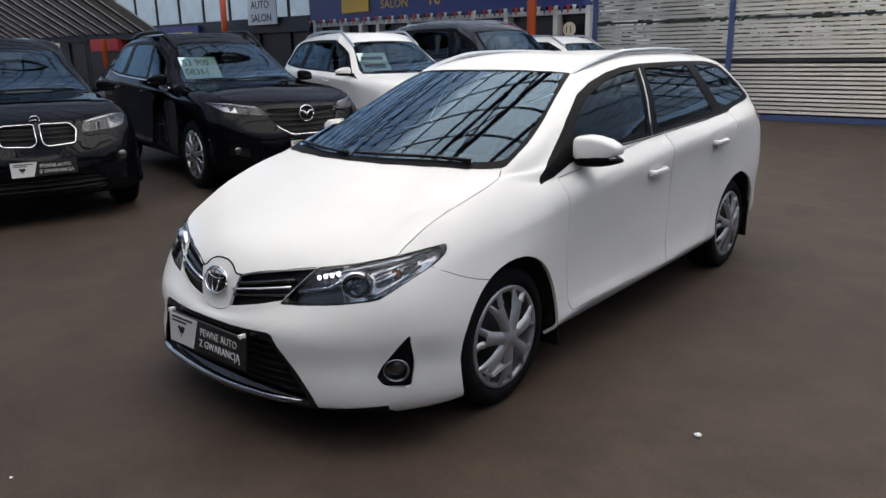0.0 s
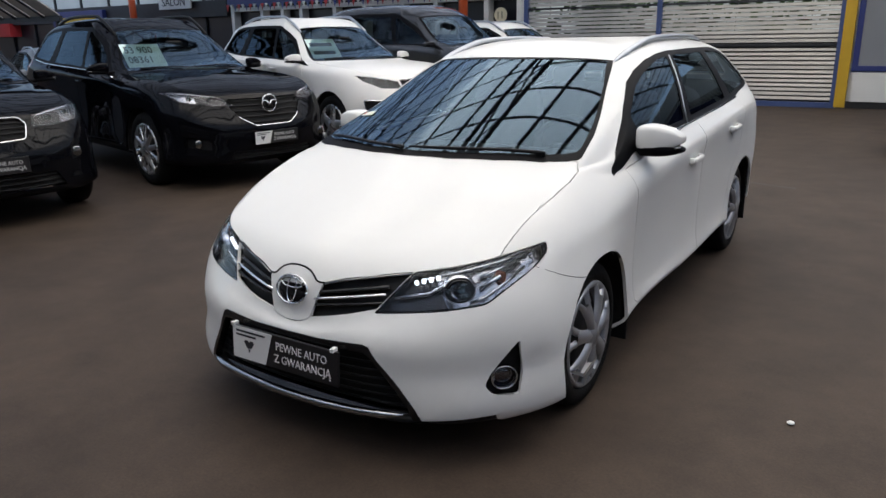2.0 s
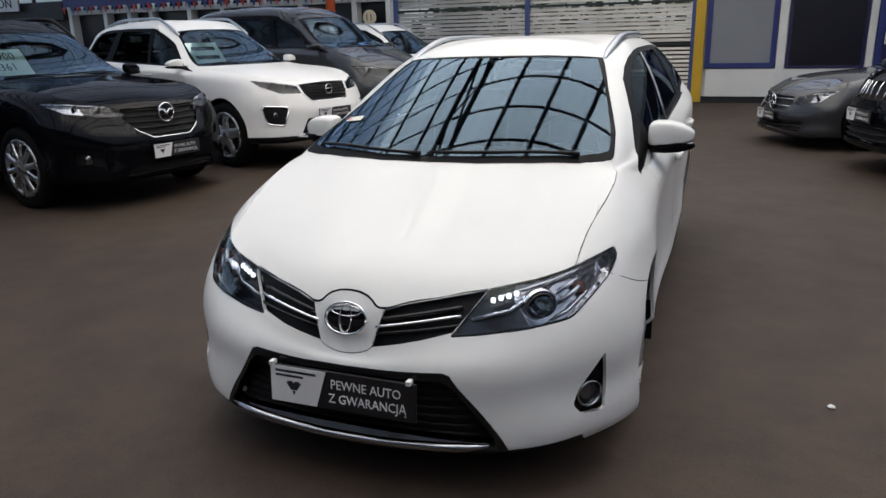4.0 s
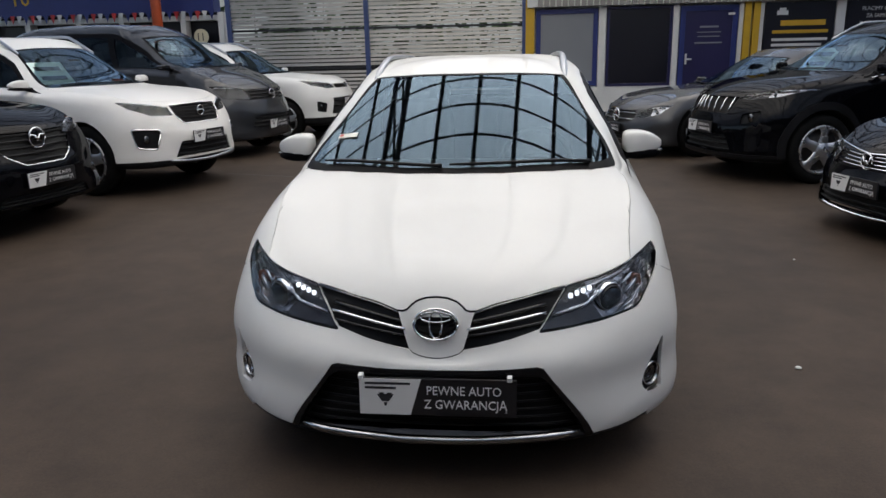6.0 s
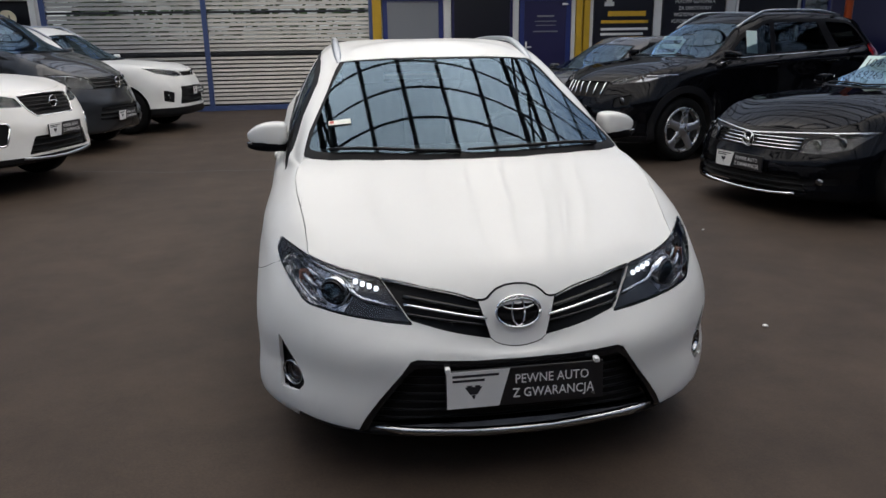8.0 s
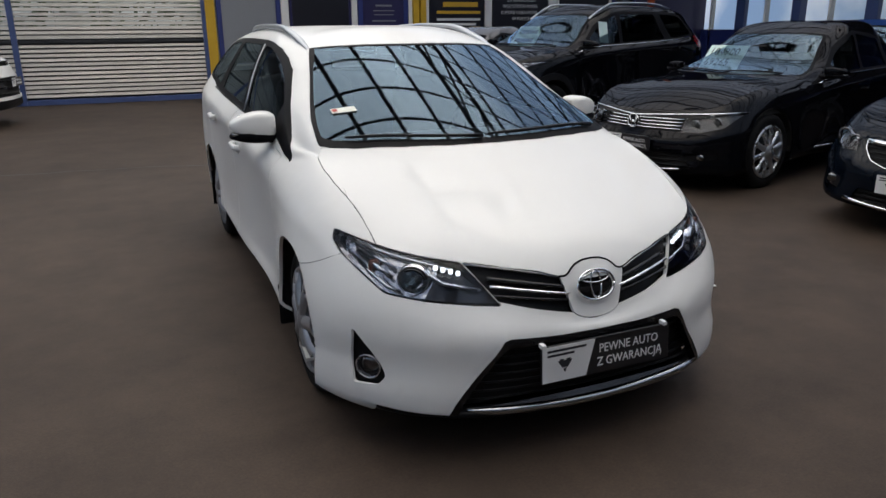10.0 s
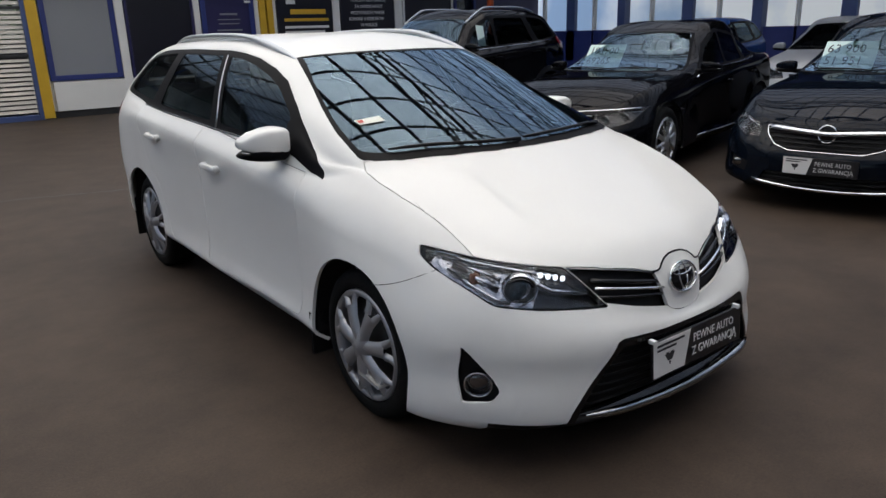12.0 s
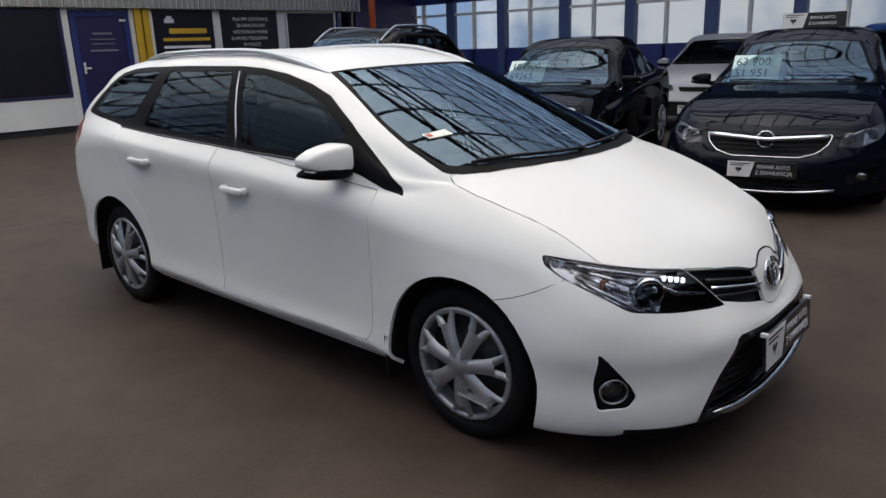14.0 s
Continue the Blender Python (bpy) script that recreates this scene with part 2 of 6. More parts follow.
def cut(bm, poly, view, need=0.12, test=None):
    """Cut a polygon, seen along a view, out of a skin. Returns the piece as a bmesh of its own."""
    (i, j), way = VIEWS[view]
    way = Vector(way)
    xs, ys = [p[0] for p in poly], [p[1] for p in poly]
    lo, hi = (min(xs) - 0.01, min(ys) - 0.01), (max(xs) + 0.01, max(ys) + 0.01)

    def near(f, a, b):
        x = [v.co[i] for v in f.verts]
        y = [v.co[j] for v in f.verts]
        return max(x) > a[0] and min(x) < b[0] and max(y) > a[1] and min(y) < b[1]

    bm.normal_update()
    band = [f for f in bm.faces if f.normal.dot(way) > need and near(f, lo, hi)]
    for a, b in zip(poly, poly[1:] + poly[:1]):
        if math.dist(a, b) < 1e-5:
            continue
        e0 = (min(a[0], b[0]) - 0.006, min(a[1], b[1]) - 0.006)
        e1 = (max(a[0], b[0]) + 0.006, max(a[1], b[1]) + 0.006)
        band = [f for f in band if f.is_valid]
        hit = [f for f in band if near(f, e0, e1)]
        if not hit:
            continue
        co, no = Vector((0, 0, 0)), Vector((0, 0, 0))
        co[i], co[j] = a
        no[i], no[j] = b[1] - a[1], a[0] - b[0]
        geom = hit + list({e for f in hit for e in f.edges}) + list({v for f in hit for v in f.verts})
        res = bmesh.ops.bisect_plane(bm, geom=geom, dist=1e-5, plane_co=co, plane_no=no.normalized())
        known = set(band)
        for f in res["geom"]:
            if isinstance(f, bmesh.types.BMFace) and f.is_valid and f not in known:
                band.append(f)
                known.add(f)
    bm.normal_update()
    pick = []
    for f in {f for f in bm.faces if f.normal.dot(way) > need and near(f, lo, hi)}:
        c = f.calc_center_median()
        if inside((c[i], c[j]), poly) and (test is None or test(c)):
            pick.append(f)
    return take(bm, pick)


def take(bm, faces):
    out = bmesh.new()
    table = {}
    for f in faces:
        vs = []
        for v in f.verts:
            if v not in table:
                table[v] = out.verts.new(v.co)
            vs.append(table[v])
        try:
            out.faces.new(vs)
        except ValueError:
            pass
    bmesh.ops.delete(bm, geom=faces, context="FACES")
    return out


def rim(bm, gap=0.0015, depth=0.014):
    """Draw a panel's edge back a little and fold it inwards."""
    bm.normal_update()
    edges = [e for e in bm.edges if e.is_boundary]
    push = {}
    for e in edges:
        f = e.link_faces[0]
        t = (e.verts[1].co - e.verts[0].co).normalized()
        d = f.calc_center_median() - e.verts[0].co
        d -= t * d.dot(t)
        if d.length > 1e-6:
            d.normalize()
            for v in e.verts:
                push.setdefault(v, []).append(d)
    normals = {v: v.normal.copy() for v in push}
    for v, ds in push.items():
        s = sum(ds, Vector()) / len(ds)
        v.co += s * gap
    res = bmesh.ops.extrude_edge_only(bm, edges=edges)
    fresh = [g for g in res["geom"] if isinstance(g, bmesh.types.BMVert)]
    for v in fresh:
        old = [e.other_vert(v) for e in v.link_edges if e.other_vert(v) in normals]
        if old:
            v.co -= normals[old[0]] * depth
    return bm


def even_field(bm, axis, way):
    """Normals of the evenly curved sheet that lies closest to a pane."""
    i, j = [k for k in range(3) if k != axis]
    p = np.array([v.co[:] for v in bm.verts])
    u, w = p[:, i], p[:, j]
    c = np.linalg.lstsq(np.stack([np.ones(len(u)), u, w, u * u, w * w, u * w], 1), p[:, axis], rcond=None)[0]

    def field(co):
        n = Vector((0, 0, 0))
        n[i] = -(c[1] + 2 * c[3] * co[i] + c[5] * co[j])
        n[j] = -(c[2] + 2 * c[4] * co[j] + c[5] * co[i])
        n[axis] = 1
        n.normalize()
        return n if n[axis] * way > 0 else -n

    return field


def smooth_field(bm, axis=2, way=1, order=4, bow=True):
    """Normals of a low-order sheet through a panel, so that its gloss runs evenly."""
    i, j = [k for k in range(3) if k != axis]
    p = np.array([v.co[:] for v in bm.verts])
    mid, size = p.mean(axis=0), np.ptp(p, axis=0) / 2
    u, w = (p[:, i] - mid[i]) / size[i], (p[:, j] - mid[j]) / size[j]
    powers = [(a, b) for a in range(order + 1) for b in range(order + 1 - a) if (bow or b < 2)]
    c = np.linalg.lstsq(np.stack([u**a * w**b for a, b in powers], 1), p[:, axis], rcond=None)[0]

    def field(co):
        u, w = (co[i] - mid[i]) / size[i], (co[j] - mid[j]) / size[j]
        n = Vector((0, 0, 0))
        n[i] = -sum(k * a * u ** (a - 1) * w**b for k, (a, b) in zip(c, powers) if a) / size[i]
        n[j] = -sum(k * b * u**a * w ** (b - 1) for k, (a, b) in zip(c, powers) if b) / size[j]
        n[axis] = 1
        n.normalize()
        return n if n[axis] * way > 0 else -n

    return field


class Skin:
    """A body skin, its smooth normals, and a warp that turns it into the car wanted."""

    def __init__(self, bm, warp):
        self.bm, self.warp = bm, warp
        bm.faces.ensure_lookup_table()
        bm.normal_update()
        self.normals = {f.index: [(v.co.copy(), v.normal.copy()) for v in f.verts] for f in bm.faces}
        self.tree = BVHTree.FromBMesh(bm)

    def normal(self, co):
        _, n, idx, _ = self.tree.find_nearest(co)
        s = Vector()
        for c, m in self.normals[idx]:
            s += m / ((c - co).length + 0.002)
        return s.normalized()

    def ob(self, name, bm, mat, parent, label="", gap=0.0015, depth=0.014, shift=0.0, fold=True, field=None):
        """A piece of the skin as an object that keeps the smooth shading of the whole."""
        flat = {}
        if fold:
            rim(bm, gap, depth)
        bm.verts.index_update()
        me = bpy.data.meshes.new(name)
        for v in bm.verts:
            n = field(v.co) if field else self.normal(v.co)
            flat[v.index] = n
            if shift:
                v.co += n * shift
        bm.normal_update()
        smooth = []
        for f in bm.faces:
            for v in f.verts:
                n = flat[v.index]
                smooth.append(n if f.normal.dot(n) > 0.35 else f.normal)
        if not self.warp.plain:
            at = [v.co for f in bm.faces for v in f.verts]
            smooth = [self.warp.bend(c, n) for c, n in zip(at, smooth)]
        co = [self.warp(v.co) for v in bm.verts]
        faces = [[v.index for v in f.verts] for f in bm.faces]
        bm.free()
        me.from_pydata(co, [], faces)
        for p in me.polygons:
            p.use_smooth = True
        me.normals_split_custom_set([tuple(n) for n in smooth])
        me.materials.append(mat)
        o = new(name, me)
        o.parent = parent
        if label:
            o["label"] = label
        return o

    def drop(self, x, z, y0=-4.0):
        """The point of the front skin at x, z."""
        hit = self.tree.ray_cast(Vector((x, y0, z)), Vector((0, 1, 0)))
        return hit[0] or Vector((x, -2.0, z))

# ---------------------------------------------------------------- cars
SLOPES = {}


def glide(x, xs, ys):
    """Smooth rising curve through (xs, ys), straight beyond its ends."""
    key = (tuple(xs), tuple(ys))
    if key not in SLOPES:
        d = [(b - a) / (q - p) for p, q, a, b in zip(xs, xs[1:], ys, ys[1:])]
        SLOPES[key] = [d[0]] + [2 * a * b / (a + b) for a, b in zip(d, d[1:])] + [d[-1]]
    m = SLOPES[key]
    if x <= xs[0]:
        return ys[0] + m[0] * (x - xs[0])
    if x >= xs[-1]:
        return ys[-1] + m[-1] * (x - xs[-1])
    i = 0
    while x > xs[i + 1]:
        i += 1
    h = xs[i + 1] - xs[i]
    q = (x - xs[i]) / h
    return (2 * q**3 - 3 * q**2 + 1) * ys[i] + (q**3 - 2 * q**2 + q) * h * m[i] + (3 * q**2 - 2 * q**3) * ys[i + 1] + (q**3 - q**2) * h * m[i + 1]


def unglide(y, xs, ys):
    lo, hi = xs[0] - .5, xs[-1] + .5
    for _ in range(30):
        mid = (lo + hi) / 2
        if glide(mid, xs, ys) < y:
            lo = mid
        else:
            hi = mid
    return lo


class Warp:
    """Stretches the base car to another's length, width and heights."""

    Y = (-2.165, -1.293, -1.09, -0.19, 1.307, 2.39)
    Z = (0.15, 0.27, 0.70, 0.93, 1.10, 1.39)

    def __init__(self, y=None, z=None, width=1.0, top=1.0):
        self.plain = y is None
        self.y, self.z, self.width, self.top = y or self.Y, z or self.Z, width, top

    def __call__(self, p):
        if self.plain:
            return tuple(p)
        k = self.width
        if p[2] > 0.95:
            k *= 1 + (self.top - 1) * min(1, (p[2] - 0.95) / 0.35)
        return (p[0] * k, glide(p[1], self.Y, self.y), glide(p[2], self.Z, self.z))

    def bend(self, p, n):
        """A normal after the stretch."""
        e = .004
        dy = (glide(p[1] + e, self.Y, self.y) - glide(p[1] - e, self.Y, self.y)) / (2 * e)
        dz = (glide(p[2] + e, self.Z, self.z) - glide(p[2] - e, self.Z, self.z)) / (2 * e)
        return Vector((n[0] / self.width, n[1] / dy, n[2] / dz)).normalized()


def ring(xs, ys, zs):
    return [(x, y, z) for x, y, z in zip(xs, ys, zs)]


def ease(q):
    q = min(1, max(0, q))
    return 3 * q * q - 2 * q**3


def setback(y, z):
    """How far the cabin of the other cars stands behind that of the estate."""
    return .25 * (1 - ease((y + .25) / .60)) * ease((z - .80) / .14)


def other_car(y, z):
    y, z = y * 1.0117, z / 1.035
    return y + setback(y, z), z


def car_net(style="wagon"):
    """Lines of the parked cars: the estate's, with a longer bonnet."""
    net = estate_lines()
    for row in net:
        for p in row:
            p[0] /= 1.02
            p[1], p[2] = other_car(p[1], p[2])
    if style in ("sedan", "coupe"):
        # a boot: the rear screen leans forward and ends on a deck
        for k, dy, dz in ((9, -.06, -.03), (10, -.42, -.07), (11, -.72, -.02), (12, -.80, 0), (13, -.68, 0), (14, -.45, 0)):
            for u, w in ((10, .85), (11, 1.0), (12, 1.0)):
                net[k, u, 1] += dy * w
                net[k, u, 2] += dz * w
            if k >= 11:
                net[k, 9, 1] += dy * .42
                net[k, 9, 2] -= .05 if k < 14 else .02
    return net


def mirrored(poly):
    return [(-x, z) for x, z in poly]


def disc_poly(y, z, r, n=28):
    return [(y + r * math.cos(2 * math.pi * k / n), z + r * math.sin(2 * math.pi * k / n)) for k in range(n)]


TEXTS = {}


def text_mesh(body, size, depth=0.001):
    key = (body, size, depth)
    if key not in TEXTS:
        cu = bpy.data.curves.new("letters", "FONT")
        cu.body, cu.size, cu.extrude, cu.resolution_u = body, size, depth, 2
        ob = new("letters", cu)
        bpy.context.view_layer.update()
        TEXTS[key] = bpy.data.meshes.new_from_object(ob.evaluated_get(bpy.context.evaluated_depsgraph_get()))
        bpy.data.objects.remove(ob)
        bpy.data.curves.remove(cu)
    return TEXTS[key]


def text_part(name, body, size, mat, parent, m, depth=0.001, squeeze=1.0):
    me = text_mesh(body, size, depth).copy()
    me.materials.clear()
    me.materials.append(mat)
    ob = new(name, me)
    ob.parent = parent
    ob.matrix_basis = m @ Matrix.Diagonal((squeeze, 1, 1, 1))
    return ob


def dealer_plate(parent, x, y, z, tilt=0.0, bold=True, w=0.52, h=0.128):
    """A dealer's show plate: white slanted field with a dark mark, black field with two lines of words."""
    base = part("show_plate", box_bm(-w / 2, w / 2, -0.006, 0.006, -h / 2, h / 2, 0.002), M["plate_black"], parent, "black and white plastic dealer show plate")
    base.matrix_basis = pose(x, y, z, tilt)
    bm = bmesh.new()
    for p in ((-w / 2 + .002, -h / 2 + .002), (-w * .17, -h / 2 + .002), (-w * .10, h / 2 - .002), (-w / 2 + .002, h / 2 - .002)):
        bm.verts.new((p[0], -0.0075, p[1]))
    bm.faces.new(bm.verts[:])
    ext = bmesh.ops.extrude_face_region(bm, geom=bm.faces[:])
    for v in ext["geom"]:
        if isinstance(v, bmesh.types.BMVert):
            v.co.y += 0.002
    bmesh.ops.recalc_face_normals(bm, faces=bm.faces)
    part("white_field", bm, M["plate_white"], base)
    bm = bmesh.new()
    for k, (cx, cz, rw, rh) in enumerate(((-.33, -.03, .055, .10), (-.355, .06, .018, .05), (-.305, .06, .018, .05), (-.33, -.20, .012, .05))):
        tri = [(-1, 1), (1, 1), (.4, -1), (-.4, -1)]
        vs = [bm.verts.new((cx * w + a * rw * w, -0.0082, cz * h + b * rh * h)) for a, b in tri]
        bm.faces.new(vs)
    part("emblem", bm, M["ink"], base)
    bm = bmesh.new()
    for cz, w0, w1 in ((.36, -.46, -.17), (.24, -.46, -.26)):
        box_bm(w0 * w, w1 * w, -0.0083, -0.0076, cz * h - .004, cz * h + .004, 0, bm)
    part("print", bm, M["ink"], base)
    stand = pose(0, 0, 0, 90)
    text_part("letters", "PEWNE AUTO", 0.044, M["letter_white"], base, Matrix.Translation((-w * .07, -0.0066, h * .07)) @ stand, 0.0006, 0.88)
    text_part("letters", "Z GWARANCJĄ", 0.044, M["letter_white"], base, Matrix.Translation((-w * .085, -0.0066, -h * .30)) @ stand, 0.0014, 0.88)
    return base


WHEELS = {}


def wheel(parent, x, y, R, kind="cap", width=0.20, rim_r=None, mats=("alloy", "rubber")):
    """A wheel with its tyre; x < 0 stands on the right side of the car."""
    side = 1 if x > 0 else -1
    hub = new("wheel")
    hub.parent = parent
    hub.matrix_basis = pose(x, y, R, 0, 0, 0 if side > 0 else 180)
    rr = rim_r or R * 0.66
    key = (R, kind, width, rr)
    if key not in WHEELS:
        w = width
        tyre = lathe([(-w, rr), (-w, R * .90), (-w * .92, R * .97), (-w * .8, R), (-w * .2, R), (-w * .08, R * .975), (-w * .01, R * .92), (w * .015, R * .84), (w * .01, R * .76), (-w * .03, rr * 1.03), (-w * .08, rr)], 48)
        bm = bmesh.new()
        lathe([(-w * .10, rr * 1.01), (-w * .02, rr * 1.015), (0.004, rr * .985), (0.002, rr * .93), (-.004, rr * .90), (-w * .12, rr * .89), (-w * .55, rr * .88)], 48, bm=bm)
        spokes = bmesh.new() if kind == "cap" else bm
        n = {"cap": 7, "five": 5, "multi": 10, "twin": 5}[kind]
        for k in range(1 if kind == "cap" else n):
            a = 2 * math.pi * k / n + 0.2
            prof = {"cap": ((.10, .026, .016), (.30, .025, .020), (.55, .028, .017), (.76, .035, .008)),
                    "five": ((.10, .055, .0), (.35, .05, .006), (.7, .038, .0), (.96, .055, -.006)),
                    "multi": ((.10, .030, .0), (.4, .022, .008), (.7, .020, .004), (.96, .030, -.004)),
                    "twin": ((.10, .055, .0), (.4, .040, .01), (.7, .034, .005), (.96, .060, -.004))}[kind]
            rows = []
            for q, half, lift in prof:
                r = q * rr
                half = half * rr / 0.2
                row = []
                for s, d in ((-1, -.014), (-.72, 0.0), (0, .006), (.72, 0.0), (1, -.014)):
                    o = half * s
                    row.append(spokes.verts.new((lift + d + .004, r * math.cos(a) - o * math.sin(a), r * math.sin(a) + o * math.cos(a))))
                rows.append(row)
            for p, q in zip(rows, rows[1:]):
                for j in range(4):
                    spokes.faces.new((p[j], p[j + 1], q[j + 1], q[j]))
        if kind == "cap":
            # the forked end of a spoke
            for g in (-1, 1):
                rows = []
                for q, mid, half, lift in ((.73, .021, .016, .009), (.84, .028, .013, .002), (.945, .044, .013, -.004)):
                    row = []
                    for e, d in ((-1, -.012), (-.6, .001), (.6, .001), (1, -.012)):
                        o = (mid * g + half * e) * rr / 0.2
                        row.append(spokes.verts.new((lift + d + .006, q * rr * math.cos(.2) - o * math.sin(.2), q * rr * math.sin(.2) + o * math.cos(.2))))
                    rows.append(row)
                for p, q in zip(rows, rows[1:]):
                    for j in range(3):
                        spokes.faces.new((p[j], p[j + 1], q[j + 1], q[j]))
        centre = bmesh.new() if kind == "cap" else bm
        lathe([(.012, rr * .30), (.024, rr * .24), (.026, rr * .15), (.030, rr * .13), (.032, 0.001)], 24, bm=centre)
        bmesh.ops.recalc_face_normals(bm, faces=bm.faces)
        back = lathe([(-w * .30, rr * .93), (-w * .32, rr * .62), (-w * .22, rr * .6), (-w * .22, .001)], 32)
        WHEELS[key] = []
        pieces = [("tyre", tyre), ("hubcap" if kind == "cap" else "rim", bm), ("brake_disc", back)]
        if kind == "cap":
            bmesh.ops.recalc_face_normals(spokes, faces=spokes.faces)
            if sum(f.normal.x for f in spokes.faces) < 0:
                bmesh.ops.reverse_faces(spokes, faces=spokes.faces)
            pieces += [("hub_centre", centre), ("spoke", spokes)]
        for nm, b in pieces:
            me = bpy.data.meshes.new(nm)
            b.to_mesh(me)
            b.free()
            for p in me.polygons:
                p.use_smooth = True
            me.materials.append(M[{"tyre": "rubber", "hubcap": mats[0], "rim": mats[0], "brake_disc": "steel_dark", "hub_centre": mats[0], "spoke": mats[0]}[nm]])
            WHEELS[key].append((nm, me))
    for nm, me in WHEELS[key]:
        for k in range(7 if nm == "spoke" else 1):
            o = new(nm, me)
            o.parent = hub
            o.matrix_basis = pose(0, 0, 0, 360 / 7 * k)
    return hub


def pillow(cx, cy, cz, sx, sy, sz, power=0.5, n=14, bm=None):
    """A rounded block: a superellipsoid."""
    bm = bm or bmesh.new()

    def sg(v, p):
        return math.copysign(abs(v) ** p, v)

    rows = []
    for i in range(n + 1):
        a = -math.pi / 2 + math.pi * i / n
        row = []
        for j in range(2 * n):
            b = 2 * math.pi * j / (2 * n)
            row.append(bm.verts.new((cx + sx * sg(math.cos(a), power) * sg(math.cos(b), power), cy + sy * sg(math.cos(a), power) * sg(math.sin(b), power), cz + sz * sg(math.sin(a), power))))
        rows.append(row)
    for p, q in zip(rows, rows[1:]):
        for j in range(2 * n):
            bm.faces.new((p[j], p[(j + 1) % (2 * n)], q[(j + 1) % (2 * n)], q[j]))
    bmesh.ops.remove_doubles(bm, verts=bm.verts, dist=1e-5)
    return bm


def warp_bm(bm, warp):
    for v in bm.verts:
        v.co = Vector(warp(v.co))
    return bm


def cabin(car, warp, wheel_side=1, seats="seat", sheet=False):
    """Seats, dashboard, steering wheel and floor inside a car."""
    part("cabin_floor", warp_bm(box_bm(-.70, .70, -1.0, 1.6, .30, .36), warp), M["matte_black"], car)
    dash = pillow(0, -.86, .80, .66, .24, .125, .35)
    part("dashboard", warp_bm(dash, warp), M["dash"], car, smooth=True)
    for x in (.36, -.36):
        bm = pillow(x, -.05, .55, .24, .27, .09, .4)
        pillow(x, .24, .86, .23, .075, .30, .45, bm=bm)
        pillow(x, .30, 1.19, .125, .05, .085, .5, bm=bm)
        part("seat", warp_bm(bm, warp), M[seats], car, smooth=True)
    bm = pillow(0, .85, .56, .62, .26, .09, .35)
    pillow(0, 1.12, .85, .60, .08, .26, .4, bm=bm)
    for x in (.36, -.36):
        pillow(x, 1.15, 1.14, .12, .045, .07, .5, bm=bm)
    part("rear_bench", warp_bm(bm, warp), M[seats], car, smooth=True)
    bm = bmesh.new()
    c = Vector((.36 * wheel_side, -.50, .86))
    pts = []
    for k in range(25):
        a = 2 * math.pi * k / 24
        pts.append(c + Vector((.185 * math.cos(a), -.06 * math.sin(a) * -1, .175 * math.sin(a))))
    tube(pts, .015, 6, bm)
    pillow(c.x, c.y - .02, c.z, .075, .03, .06, .6, bm=bm)
    tube([c + Vector((-.18, 0, 0)), c + Vector((.18, 0, 0))], .014, 6, bm)
    tube([c, c + Vector((0, -.22, -.08))], .03, 6, bm)
    part("steering_wheel", warp_bm(bm, warp), M["dash"], car, smooth=True)
    bm = pillow(0, -.42, 1.185, .10, .018, .028, .6)
    part("rear_view_mirror", warp_bm(bm, warp), M["matte_black"], car, smooth=True)


def liner(car, net, warp):
    """Dark inner walls that close the body behind its gaps."""
    bm = body_surface(net[1:], 0.09)
    bm.normal_update()
    for v in bm.verts:
        v.co.x *= 0.955
        v.co.y = v.co.y * 0.965
        v.co.z = .05 + v.co.z * .93
    cut(bm, disc_poly(-1.3, .30, .37), "left", -2)
    cut(bm, disc_poly(1.3, .30, .37), "left", -2)
    bmesh.ops.delete(bm, geom=[f for f in bm.faces if -1.0 < f.calc_center_median().y < 1.75 and f.calc_center_median().z > .82 and abs(f.calc_center_median().x) < .62], context="FACES")
    part("inner_shell", warp_bm(bm, warp), M["matte_black"], car)


def side_mirror(car, warp, x, mat, style=0):
    """A door mirror: housing that narrows outwards, dark underside, lamp and foot."""
    s = 1 if x > 0 else -1

    def shaped(bm, cx, cz, half):
        for v in bm.verts:
            q = v.co.x / half
            t = max(0, q + .35) / 1.35
            v.co.z = v.co.z * (1.0 - .68 * t * t) - .010 * t * t
            v.co.y = v.co.y * (1 - .25 * t) + .050 * t * t
            v.co.x *= s
            v.co += Vector((s * cx, -.635, cz))
        if s < 0:
            bmesh.ops.reverse_faces(bm, faces=bm.faces)
        return warp_bm(bm, warp)

    hold = part("side_mirror", shaped(pillow(0, 0, 0, .096, .068, .055, .40, 12), .875, .990, .096), mat, car, smooth=True)
    under = shaped(pillow(0, 0, 0, .099, .066, .034, .55, 10), .877, .944, .099)
    part("mirror_base", under, M["trim_black"], hold, smooth=True)
    foot = tube([(s * .85, -.628, .928), (s * .78, -.63, .922), (s * .70, -.64, .922)], [.022, .030, .042], 8, None, .7)
    part("mirror_foot", warp_bm(foot, warp), M["trim_black"], hold, smooth=True)
    bm = pillow(s * .952, -.625, .950, .020, .030, .008, .7, 8)
    part("indicator", warp_bm(bm, warp), M["dim_reflector"], hold, smooth=True)
    bm = pillow(s * .865, -.572, .985, .080, .006, .045, .5, 8)
    part("mirror_glass", warp_bm(bm, warp), M["chrome"], hold, smooth=True)
    return hold


